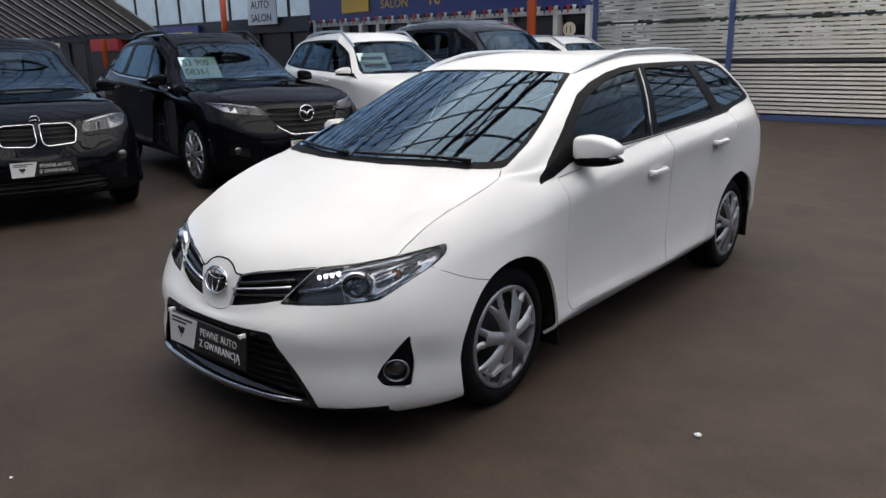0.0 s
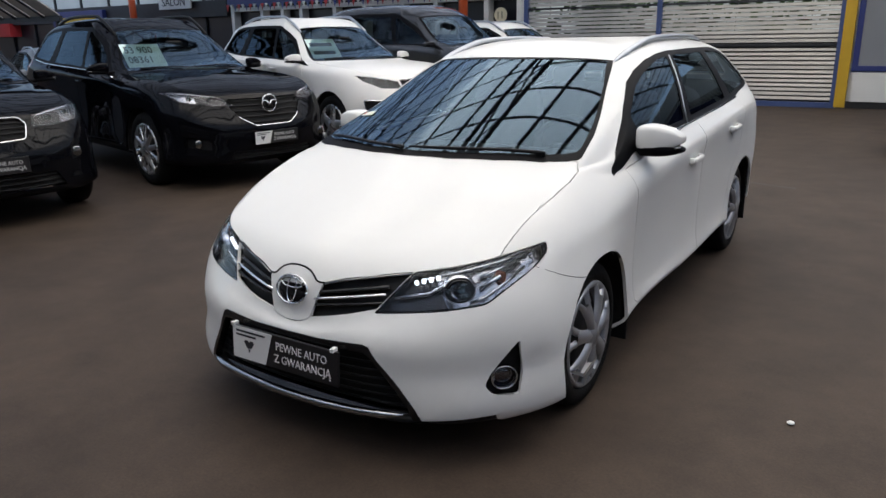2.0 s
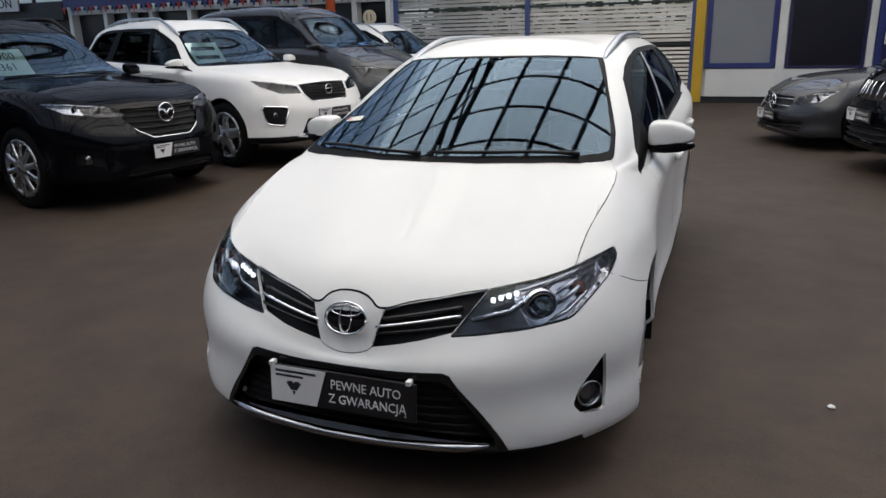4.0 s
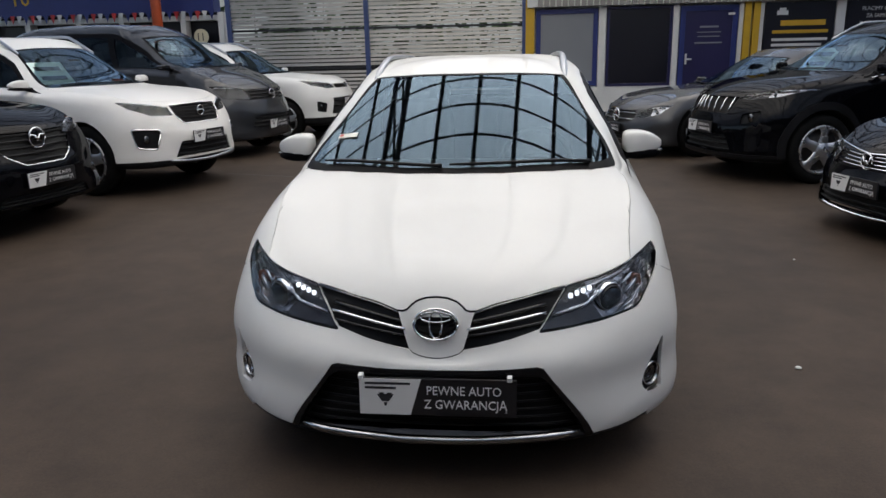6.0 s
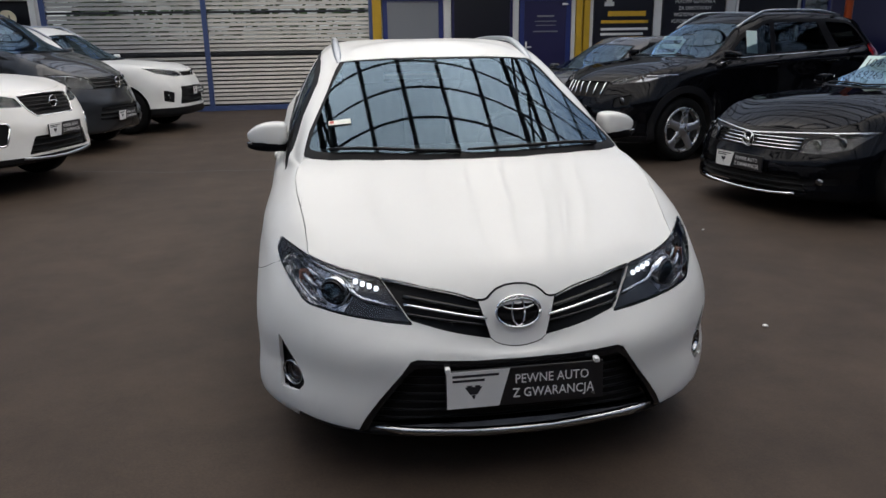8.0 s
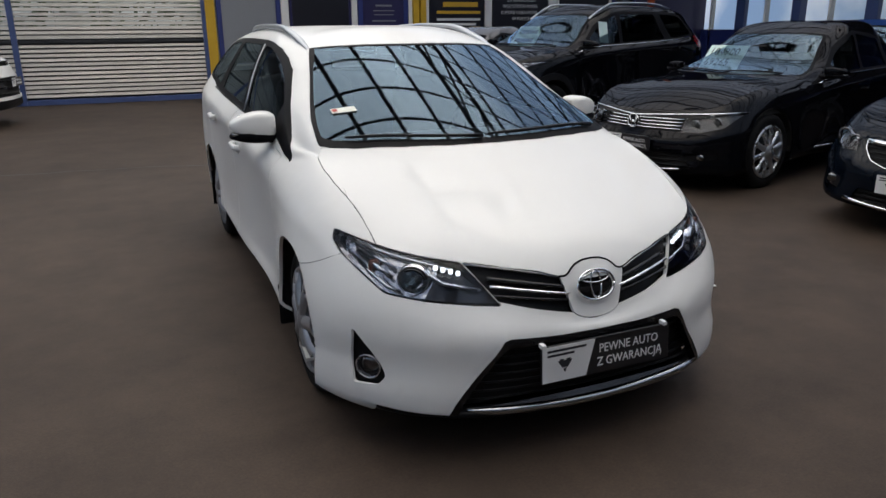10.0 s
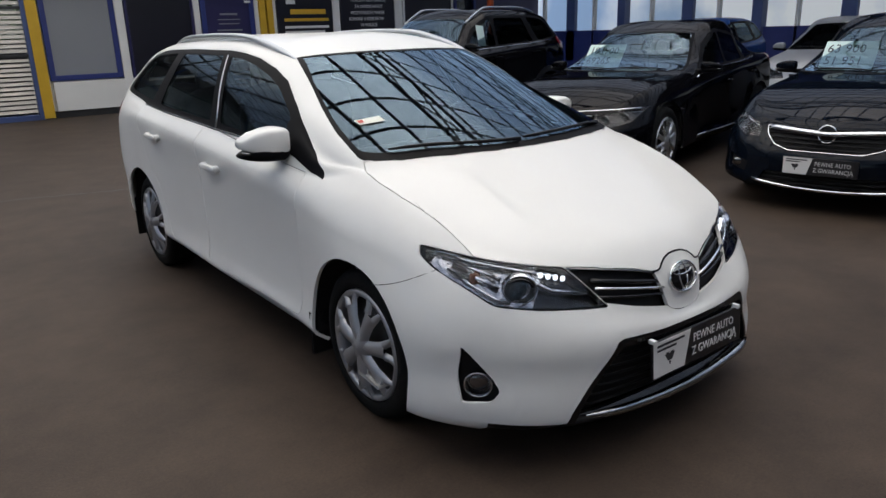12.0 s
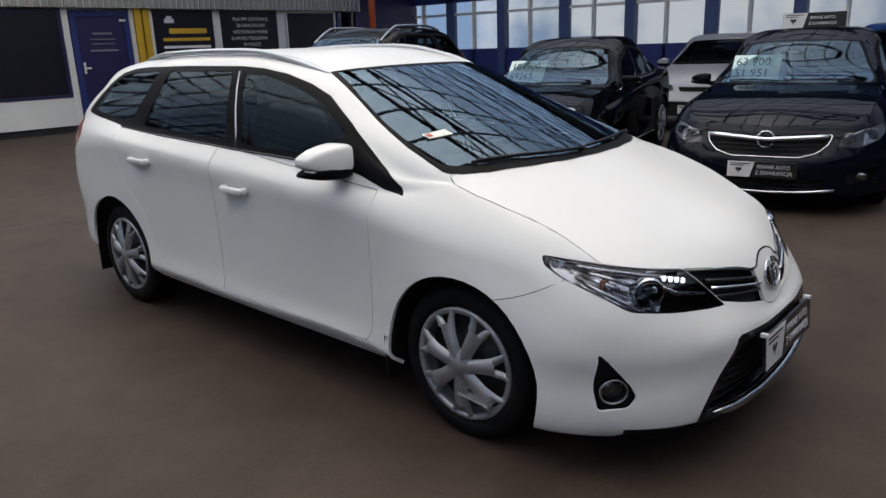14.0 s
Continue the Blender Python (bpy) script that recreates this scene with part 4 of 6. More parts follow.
# roof: arched frames, purlins and translucent sheets
rs = thing("roof_steel", "dark steel roof frames with lattice girders", "roof frame", kind="structure")


def roof_z(y):
    return 5.6 - .010 * (y - 1.5) ** 2


def stick(bm, a, b, w):
    tube([a, b], w, 4, bm)


steps = [-15.5 + .68 * i for i in range(43)]
for x in [-18.1 + .9 * i for i in range(42)]:
    bm = bmesh.new()
    big = abs((x - 2.6) / 4.5 - round((x - 2.6) / 4.5)) < .01
    for a, b in zip(steps, steps[1:]):
        stick(bm, (x, a, roof_z(a)), (x, b, roof_z(b)), .075 if big else .05)
        if big:
            stick(bm, (x, a, roof_z(a) - .8), (x, b, roof_z(b) - .8), .06)
    if big:
        for a, b in zip(steps[::2], steps[2::2]):
            stick(bm, (x, a, roof_z(a) - .8), (x, b, roof_z(b)), .03)
            stick(bm, (x, b, roof_z(b) - .8), (x, a, roof_z(a)), .03)
    part("girder" if big else "rafter", bm, P["dark"], rs)
for y in steps:
    part("purlin", tube([(-20, y, roof_z(y) + .05), (20, y, roof_z(y) + .05)], .03, 4), P["dark"], rs)
sheet_mats = [panel_material("roof_sheet_clear", (.885, .92, .93), .8), panel_material("roof_sheet_dull", (.79, .83, .855), .65)]
roof = thing("roof", "corrugated roof of translucent sheets between tin ones, the south tin added to block light", "roof", kind="structure")
bms = [bmesh.new(), bmesh.new(), bmesh.new()]
for i, x in enumerate([-18.1 + .9 * i for i in range(41)]):
    for a, b in zip(steps, steps[1:]):
        # tin beyond y -8.5 is unseen, added to cut light from the south
        bm = bms[2] if b < -8.5 or not -16 < x < 12 else bms[(i * i) % 3 % 2]
        for j in range(6):
            x0, x1 = x + .15 * j, x + .15 * (j + 1)
            h0, h1 = (.10 + .05 * (j % 2)), (.10 + .05 * ((j + 1) % 2))
            bm.faces.new([bm.verts.new(p) for p in ((x0, a, roof_z(a) + h0), (x1, a, roof_z(a) + h1), (x1, b, roof_z(b) + h1), (x0, b, roof_z(b) + h0))])
for b, m in zip(bms, sheet_mats + [P["tin"]]):
    part("sheets", b, m, roof)

# the white estate car in the middle
def estate_lines():
    """The estate's lines from the underside up to the roof; each runs from the nose's middle round the side to the tail's middle."""
    net = []

    def line(xs, ys, zs):
        net.append(ring(xs, ys, zs))

    # underside, lower edge, sill
    line((0, .22, .45, .64, .78, .80, .80, .80, .80, .80, .74, .45, 0), (-2.03, -2.02, -1.99, -1.86, -1.64, -1.28, -.83, .10, .75, 1.29, 1.85, 2.10, 2.14), (.160, .160, .160, .155, .160, .19, .20, .21, .22, .24, .27, .28, .28))
    line((0, .22, .46, .680, .868, .882, .862, .868, .868, .874, .80, .48, 0), (-2.105, -2.10, -2.072, -1.942, -1.672, -1.28, -.83, .10, .75, 1.29, 1.86, 2.15, 2.19), (.185, .185, .187, .180, .188, .21, .268, .280, .296, .31, .33, .36, .36))
    line((0, .22, .45, .690, .876, .886, .860, .866, .866, .876, .805, .49, 0), (-2.125, -2.115, -2.078, -1.945, -1.668, -1.28, -.83, .10, .75, 1.29, 1.86, 2.17, 2.21), (.235, .235, .235, .235, .245, .26, .292, .304, .320, .36, .38, .41, .41))
    line((0, .22, .43, .675, .864, .887, .850, .855, .856, .878, .815, .50, 0), (-2.140, -2.13, -2.080, -1.938, -1.672, -1.29, -.83, .10, .75, 1.29, 1.90, 2.18, 2.22), (.330, .330, .332, .335, .345, .42, .36, .37, .385, .46, .50, .52, .52))
    # bumper's widest line, door waist
    line((0, .22, .42, .664, .845, .886, .845, .850, .853, .876, .825, .51, 0), (-2.132, -2.125, -2.082, -1.945, -1.722, -1.31, -.835, .10, .75, 1.29, 1.91, 2.17, 2.21), (.450, .450, .455, .462, .470, .60, .55, .56, .57, .63, .66, .68, .68))
    # under the lamps and the grille
    line((0, .20, .40, .645, .795, .866, .852, .858, .861, .872, .82, .51, 0), (-2.098, -2.088, -2.022, -1.898, -1.725, -1.33, -.845, .10, .75, 1.29, 1.91, 2.14, 2.18), (.495, .520, .556, .588, .612, .70, .72, .79, .82, .84, .82, .82, .82))
    # bonnet's front edge, top of the lamps, shoulder crease
    line((0, .20, .43, .62, .768, .832, .848, .867, .870, .868, .805, .51, 0), (-2.056, -2.022, -1.928, -1.810, -1.60, -1.30, -.86, .10, .75, 1.30, 1.88, 2.09, 2.13), (.660, .652, .682, .716, .752, .792, .822, .908, .955, .995, .975, .95, .95))
    line((0, .20, .42, .602, .738, .800, .834, .856, .859, .854, .795, .505, 0), (-2.020, -1.99, -1.898, -1.780, -1.59, -1.30, -.865, .10, .75, 1.30, 1.86, 2.06, 2.10), (.696, .690, .706, .738, .785, .836, .850, .930, .974, 1.014, 1.02, 1.0, 1.0))
    # bonnet's side edge, fender crest
    line((0, .20, .40, .585, .690, .748, .804, .830, .833, .828, .775, .50, 0), (-1.95, -1.92, -1.83, -1.72, -1.56, -1.28, -.89, .10, .75, 1.30, 1.82, 2.02, 2.06), (.738, .736, .746, .768, .828, .892, .882, .962, 1.002, 1.04, 1.065, 1.06, 1.06))
    line((0, .20, .38, .555, .655, .716, .782, .805, .806, .800, .752, .49, 0), (-1.70, -1.67, -1.60, -1.50, -1.38, -1.19, -.93, .10, .75, 1.30, 1.75, 1.97, 2.01), (.842, .842, .846, .858, .895, .936, .898, .990, 1.026, 1.065, 1.105, 1.10, 1.10))
    # foot of the windscreen, belt line
    line((0, .20, .40, .58, .682, .738, .772, .788, .789, .782, .732, .48, 0), (-1.345, -1.335, -1.295, -1.21, -1.112, -.965, -.84, .10, .75, 1.30, 1.67, 1.91, 1.95), (.976, .976, .975, .972, .976, .950, .955, 1.014, 1.048, 1.088, 1.145, 1.15, 1.15))
    line((0, .20, .38, .54, .626, .682, .702, .720, .722, .714, .675, .46, 0), (-.985, -.972, -.925, -.835, -.725, -.620, -.47, .10, .75, 1.28, 1.53, 1.78, 1.82), (1.126, 1.126, 1.123, 1.120, 1.122, 1.125, 1.145, 1.175, 1.195, 1.207, 1.235, 1.25, 1.25))
    # head of the windscreen, window heads
    line((0, .18, .34, .455, .512, .556, .578, .594, .600, .592, .56, .42, 0), (-.385, -.378, -.345, -.302, -.262, -.185, -.03, .25, .75, 1.15, 1.36, 1.60, 1.64), (1.348, 1.348, 1.345, 1.338, 1.334, 1.338, 1.360, 1.377, 1.379, 1.373, 1.363, 1.37, 1.375))
    line((0, .17, .315, .42, .462, .503, .523, .540, .545, .535, .49, .37, 0), (-.20, -.19, -.165, -.12, -.08, -.03, .10, .36, .78, 1.09, 1.25, 1.43, 1.47), (1.398, 1.397, 1.392, 1.384, 1.380, 1.380, 1.395, 1.411, 1.413, 1.407, 1.40, 1.40, 1.405))
    line((0,) * 13, (.06, .08, .11, .16, .22, .32, .44, .60, .80, .92, 1.02, 1.10, 1.14), (1.428, 1.429, 1.430, 1.432, 1.434, 1.437, 1.440, 1.442, 1.441, 1.440, 1.438, 1.436, 1.435))
    net = np.array(net)
    # the long tail of an estate
    net[:, 11:, 1] += .10
    net[3:9, 10, 1] -= .07
    net[10:, 10, 1] += (.06, .12, .16, .15, .10)
    return net


ESTATE_OUT = [(-.975, .890), (-.87, .906), (-.74, .948), (-.62, .970), (-.40, .984), (.096, 1.000), (.794, 1.032), (1.182, 1.058), (1.50, 1.098), (1.62, 1.118), (1.64, 1.135), (1.595, 1.20), (1.53, 1.28), (1.45, 1.336), (1.33, 1.358), (1.20, 1.366), (.73, 1.371), (.25, 1.366), (.06, 1.354), (-.10, 1.330), (-.274, 1.287), (-.412, 1.237), (-.605, 1.130), (-.821, .992), (-.955, .918)]
ESTATE_PANES = [
    [(-.60, .998), (-.40, 1.006), (.065, 1.022), (.20, 1.338), (.06, 1.330), (-.09, 1.304), (-.25, 1.262), (-.39, 1.212), (-.575, 1.112), (-.60, 1.09)],
    [(.19, 1.028), (.97, 1.066), (.89, 1.346), (.30, 1.343)],
    [(1.11, 1.078), (1.48, 1.118), (1.575, 1.138), (1.55, 1.19), (1.49, 1.27), (1.42, 1.318), (1.32, 1.336), (1.0, 1.347)],
]


half_screen = [(.20, -1.340), (.40, -1.298), (.575, -1.222), (.655, -1.165), (.684, -1.125), (.690, -1.095), (.684, -1.03), (.667, -.900), (.628, -.735), (.576, -.547), (.530, -.360), (.506, -.276), (.46, -.300), (.34, -.345), (.18, -.372)]
SCREEN = [(0, -1.350)] + half_screen + [(0, -.378)] + [(-x, y) for x, y in half_screen[::-1]]


class Stretch:
    """The cabin's plain scale in the estate."""

    def __call__(self, p):
        return (p[0] * 1.0, p[1] * 1.034, p[2] * 1.027)


def white_estate():
    car = thing("estate_car", "white estate car with silver roof rails parked on the open floor", "car")
    car.location.x = .005
    warp = Warp()
    roomy = Stretch()
    net = estate_lines()
    bm = body_surface(net, 0.032)
    skin = Skin(bm, warp)
    white = M["white_paint"]
    for s, side in ((1, "left"), (-1, "right")):
        cut(bm, disc_poly(-1.288, .292, .355, 44), side, 0.05).free()
        cut(bm, disc_poly(1.292, .300, .356, 44), side, 0.05).free()
        sign = s
        whole = cut(bm, ESTATE_OUT, side, -0.4, lambda c: c.x * sign > .60 - .30 * max(0, c.z - 1.0))
        for p in ESTATE_PANES:
            pane = cut(whole, rounded(p, .025), side, -2)
            skin.ob("side_window", pane, M["dark_glass"], car, shift=-0.003, fold=False, field=even_field(pane, 0, s))
        skin.ob("window_frame", whole, M["trim_black"], car, gap=0.0, depth=0.02)
        door = cut(bm, rounded([(-.850, .90), (-.846, .86), (-.838, .62), (-.830, .33), (-.80, .285), (.215, .285), (.232, .62), (.222, 1.01)], .02), side)
        d = skin.ob("front_door", door, white, car, gap=.002)
        rear = cut(bm, rounded([(.227, 1.01), (.237, .62), (.220, .285), (.73, .285), (.83, .34), (.95, .60), (1.09, .74), (1.18, .92), (1.17, 1.09)], .02), side)
        r = skin.ob("rear_door", rear, white, car)
        for dd, hy, hz in ((d, .030, .822), (r, .893, .893)):
            hit = skin.tree.ray_cast(Vector((s * 2, hy, hz)), Vector((-s, 0, 0)))[0]
            hb = pillow(hit.x + s * .024, hy, hz, .013, .092, .015, .55, 8)
            pillow(hit.x + s * .008, hy - .078, hz, .020, .022, .017, .6, 6, hb)
            pillow(hit.x + s * .008, hy + .078, hz, .020, .022, .017, .6, 6, hb)
            part("door_handle", hb, white, dd, smooth=True)
            cup = pillow(hit.x - s * .002, hy, hz - .010, .004, .050, .034, .8, 8)
            part("handle_recess", cup, M["white_paint"], dd, smooth=True)
        lamp = cut(bm, rounded([(1.62, 1.005), (1.70, 1.09), (2.3, 1.11), (2.3, .90), (1.80, .895), (1.70, .94)], .02), side)
        skin.ob("tail_light", lamp, M["red_lens"], car)
        side_mirror(car, roomy, s, white)
    # screens
    ws = SCREEN
    whole = cut(bm, ws, "top", 0.05)
    glass = [(x * .960 if y > -1.0 else x * .965, y + .042 if y < -1.0 else (y + .03 if y < -.40 else y - .022)) for x, y in ws]
    pane = cut(whole, glass, "top", -2)
    skin.ob("windscreen", pane, M["glass"], car, shift=-.002, fold=False, field=even_field(pane, 2, 1))
    skin.ob("windscreen_border", whole, M["trim_black"], car, gap=0, depth=.015)
    rs = cut(bm, rounded([(-.58, 1.16), (.58, 1.16), (.52, 1.35), (-.52, 1.35)], .04), "rear")
    skin.ob("rear_screen", rs, M["dark_glass"], car, fold=False)
    # nose
    lampo = [(.770, .757), (.735, .747), (.671, .727), (.563, .702), (.436, .682), (.339, .551), (.46, .558), (.60, .574), (.680, .588), (.694, .596), (.735, .640), (.775, .688), (.786, .725)]
    for s in (1, -1):
        pl = lampo if s > 0 else mirrored(lampo)
        shell = cut(bm, rounded(pl, .009), "front", 0.005)
        copy = shell.copy()
        edge = shell.copy()
        cx, cz = .60, .655
        core = rounded([(cx + (x - cx) * .965, cz + (z - cz) * .915) for x, z in lampo], .008)
        cut(edge, core if s > 0 else mirrored(core), "front", -2).free()
        outer = [(.84, .80), (.505, .80), (.515, .66), (.56, .60), (.64, .50), (.84, .50)]
        chrome_half = cut(copy, outer if s > 0 else mirrored(outer), "front", -2)
        head = skin.ob("headlight", copy, M["gloss_black"], car, "clear headlight with a projector lens in a dark housing", shift=-.040, gap=0.0, depth=.002)
        skin.ob("lens", shell, M["lens"], head, shift=.001, gap=0.002, depth=.038)
        skin.ob("black_edge", edge, M["trim_black"], head, shift=-.004, fold=False)
        skin.ob("reflector_bowl", chrome_half, M["bowl"], head, shift=-.038, fold=False)
        p = skin.drop(s * .597, .636)
        inward = p + skin.normal(p) * -.018
        swing = Matrix.Rotation(s * radians(38), 4, "Z")
        for nm, prof, mm in (("projector_ring", [(.022, .060), (-.002, .056), (-.004, .050), (.012, .046)], "reflector"), ("projector_bezel", [(.014, .047), (-.008, .046), (-.009, .038), (.010, .036)], "gloss_black")):
            pb = lathe(prof, 28, "y")
            for v in pb.verts:
                v.co = swing @ Vector((v.co.x, v.co.y, v.co.z * .9)) + inward
            part(nm, pb, M[mm], head, smooth=True)
        gb = pillow(inward.x, inward.y + .006, inward.z, .035, .018, .033, 1.0, 10)
        part("projector", gb, M["glass"], head, smooth=True)

        def inner(x, z, deep=.014):
            c = skin.drop(s * x, z)
            return c - skin.normal(c) * deep

        runs = [(((.395, .600), (.45, .612), (.505, .622), (.545, .650), (.60, .682)), .007), (((.47, .667), (.54, .683), (.61, .700), (.68, .718), (.745, .738)), .005), (((.640, .596), (.675, .612), (.715, .650), (.75, .695)), .006), (((.655, .640), (.69, .668), (.735, .705)), .008), (((.640, .668), (.68, .692), (.73, .718)), .006)]
        for run, rr in runs:
            part("bright_trim", tube([inner(x, z) for x, z in run], rr, 6, flat=1.2), M["reflector"], head, smooth=True)
        q = inner(.700, .675, .022)
        part("side_marker", pillow(q.x, q.y, q.z, .020, .012, .020, .6, 6), M["amber_dull"], head, smooth=True)
        for k in range(4):
            q = inner(.452 + .022 * k, .654 + .006 * k, .012)
            part("daytime_lamp", pillow(q.x, q.y, q.z, .008, .006, .009, .6, 6), M["led"], head, smooth=True)
        gr = [(.130, .628), (.20, .646), (.30, .662), (.430, .682), (.350, .566), (.24, .538), (.16, .522), (.092, .508)]
        g = cut(bm, gr if s > 0 else mirrored(gr), "front", 0.02)
        gm = skin.ob("grille", g, M["grille_black"], car, shift=-.026, gap=0, depth=.002)
        for z0, z1, rr, mm, fl in ((.572, .610, .0075, "chrome", .7), (.590, .630, .010, "gloss_black", .9), (.548, .580, .008, "gloss_black", .8)):
            tb = tube([skin.drop(s * (.102 + .262 * q), z0 + (z1 - z0) * q) + Vector((0, .002 if mm == "chrome" else .012, 0)) for q in [k / 8 for k in range(9)]], rr, 8, flat=fl)
            part("grille_bar", tb, M[mm], gm, smooth=True)
        top_edge = tube([skin.drop(s * x, z - .005) + Vector((0, -.001, 0)) for x, z in gr[:4]], .0045, 6)
        part("chrome_edge", top_edge, M["dim_reflector"], gm, smooth=True)
        fo = [(.788, .466), (.716, .352), (.706, .312), (.730, .280), (.791, .268)]
        f = cut(bm, rounded(fo if s > 0 else mirrored(fo), .010), "front", 0.02)
        fm = skin.ob("fog_light", f, M["black_plastic"], car, "round fog light in a black triangular recess", shift=-.026, gap=0, depth=.003)
        c = skin.drop(s * .742, .330)
        c.y += .020
        turn = Matrix.Rotation(s * radians(46), 4, "Z")
        for nm, bmx, mm in (("chrome_ring", lathe([(.006, .049), (-.010, .048), (-.012, .045), (-.009, .042), (.006, .040)], 32, "y"), "dark_chrome"), ("lamp", pillow(0, .020, 0, .038, .016, .038, 1.0, 10), "dim_reflector"), ("lens", pillow(0, .004, 0, .039, .010, .039, 1.0, 10), "lens")):
            for v in bmx.verts:
                v.co = turn @ Vector((v.co.x, v.co.y, v.co.z * .92)) + c
            part(nm, bmx, M[mm], fm, smooth=True)
        under = cut(bm, [(s * x, z) for x, z in ((.50, .10), (.735, .10), (.735, .200), (.50, .188))], "front", -.3)
        skin.ob("lower_lip", under, M["black_plastic"], car, shift=-.006, gap=0)
    arc = [(.130, .628), (.112, .628), (.098, .633), (.084, .647), (.066, .660), (.036, .670)]
    low = [(.092, .508), (.078, .496), (.055, .487), (.028, .481), (0, .479)]
    right = arc[::-1] + low
    ring_p = [(0, .673)] + right + [(-x, z) for x, z in right[-2::-1]]
    skin.ob("badge_panel", cut(bm, ring_p, "front", 0.02), white, car, gap=.002)
    over = tube([skin.drop(x, z) + Vector((0, .001, 0)) for x, z in [(-x, z) for x, z in arc] + [(0, .673)] + arc[::-1]], .004, 6)
    part("badge_seal", over, M["trim_black"], car, smooth=True)
    # bonnet: all that is left between lamps and windscreen
    side_l = [(.671, -1.775), (.674, -1.703), (.682, -1.622), (.695, -1.536), (.714, -1.413), (.723, -1.28), (.716, -1.186), (.690, -1.130)]
    hood = [(0, -2.3), (.671, -2.3)] + side_l + [(.58, -1.222), (.40, -1.300), (.20, -1.343), (0, -1.354), (-.20, -1.343), (-.40, -1.300), (-.58, -1.222)] + [(-x, y) for x, y in side_l[::-1]] + [(-.671, -2.3)]
    lid = cut(bm, hood, "top", 0.05, lambda c: c.z > .60 + .10 * abs(c.x))
    skin.ob("bonnet", lid, white, car, gap=0.0025, field=smooth_field(lid, order=6))
    # lower intake
    edge_r = [(.20, .450), (.335, .455), (.356, .448), (.385, .405), (.425, .350), (.475, .284), (.512, .228), (.532, .186), (.532, .12)]
    intake = [(0, .447)] + edge_r + [(-x, z) for x, z in edge_r[::-1]]
    whole = cut(bm, intake, "front", -.2)
    ins = [(x * .955 if z < .42 else x * .95, min(z, .428) if z > .19 else .176) for x, z in intake]
    inner_piece = cut(whole, ins, "front", -2)
    skin.ob("intake_surround", whole, M["gloss_black"], car, gap=0, depth=.03)
    ik = skin.ob("lower_intake", inner_piece, M["matte_black"], car, "black lower air intake with slats", shift=-.05, gap=0, depth=.002)
    for z in (.232, .262, .292, .322, .352, .382, .410):
        w = .49 - (z - .2) * .62
        part("slat", tube([skin.drop(w * q, z) + Vector((0, .034, 0)) for q in [k / 6 - 1 for k in range(13)]], .006, 6, flat=.6), M["black_plastic"], ik, smooth=True)
    span = [k / 12 - 1 for k in range(25)]
    bar = tube([Vector((.478 * q, skin.drop(.478 * q, .21).y - .010, .190 + .026 * q * q)) for q in span], [.004, .011] + [.016] * 21 + [.011, .004], 8, flat=.95)
    part("chrome_lip", bar, M["dark_chrome"], car, "curved chrome strip under the intake", smooth=True)
    lip = tube([Vector((.54 * q, skin.drop(.52 * q, .20).y + .045, .168 + .02 * q * q)) for q in span], .032, 8, flat=.5)
    part("front_lip", lip, M["black_plastic"], car, smooth=True)
    dealer_plate(car, .008, -2.158, .366, -4)
    for s in (1, -1):
        part("plate_clip", box_bm(s * .245 - .008, s * .245 + .008, -2.166, -2.140, .426, .441, .002), M["plate_white"], car)
        part("plate_bracket", box_bm(s * .15 - .02, s * .15 + .02, -2.155, -2.10, .33, .39, .002), M["black_plastic"], car)
    # badge
    p = skin.drop(0, .590)
    bd = new("badge")
    bd.parent = car
    bd.matrix_basis = Matrix.Translation(p + Vector((0, .002, 0))) @ pose(0, 0, 0, -17)
    part("badge_disc", pillow(0, .004, 0, .073, .009, .050, .95, 14), M["gloss_black"], bd, smooth=True)
    bm2 = bmesh.new()
    for rx, rz, cz, t in ((.074, .0515, 0, .0042), (.021, .046, 0, .0032), (.052, .017, .024, .0032)):
        pts = [(rx * math.cos(2 * math.pi * k / 32), -.006, cz + rz * math.sin(2 * math.pi * k / 32)) for k in range(33)]
        tube(pts, t, 6, bm2)
    part("badge_ring", bm2, M["chrome"], bd, "plain chrome ring badge", smooth=True)
    # roof rails, wipers, sticker
    for s in (1, -1):
        pts, rad = [], []
        for k in range(37):
            q = k / 36
            y = -.285 + 1.69 * q
            x = .512 + .012 * math.sin(math.pi / 2 * min(1, q * 2.4)) - .03 * max(0, q - .75) / .25
            hit = skin.tree.ray_cast(Vector((s * x, y, 3)), Vector((0, 0, -1)))[0]
            z = (hit.z if hit else 1.3)
            pts.append((s * x, y, z - .006 + .026 * min(1, 4 * q, 6 * (1 - q)) ** .8))
            rad.append(.010 + .010 * min(1, 12 * q, 9 * (1 - q)))
        part("roof_rail", tube(pts, rad, 10, flat=.75), M["rail_silver"], car, "silver roof rail", smooth=True)
    for a, b in (((.57, -1.180), (-.02, -1.300)), ((-.05, -1.310), (-.59, -1.150))):
        pts = []
        for k in range(9):
            q = k / 8
            x, y = a[0] + (b[0] - a[0]) * q, a[1] + (b[1] - a[1]) * q + .03 * math.sin(math.pi * q) * -1
            hit = skin.tree.ray_cast(Vector((x, y, 3)), Vector((0, 0, -1)))[0]
            pts.append(hit + Vector((0, -.002, .012)))
        part("wiper", tube(pts, [.013] + [.009] * 7 + [.005], 6, flat=.8), M["black_plastic"], car, smooth=True)
    bmn = bmesh.new()
    for dx, dy in ((-.050, -.008), (.048, -.046), (.048, -.002), (-.050, .036)):
        hit = skin.tree.ray_cast(Vector((-.530 + dx, -.925 + dy, 3)), Vector((0, 0, -1)))[0]
        bmn.verts.new(hit + Vector((0, -.002, .004)))
    bmn.faces.new(bmn.verts[:])
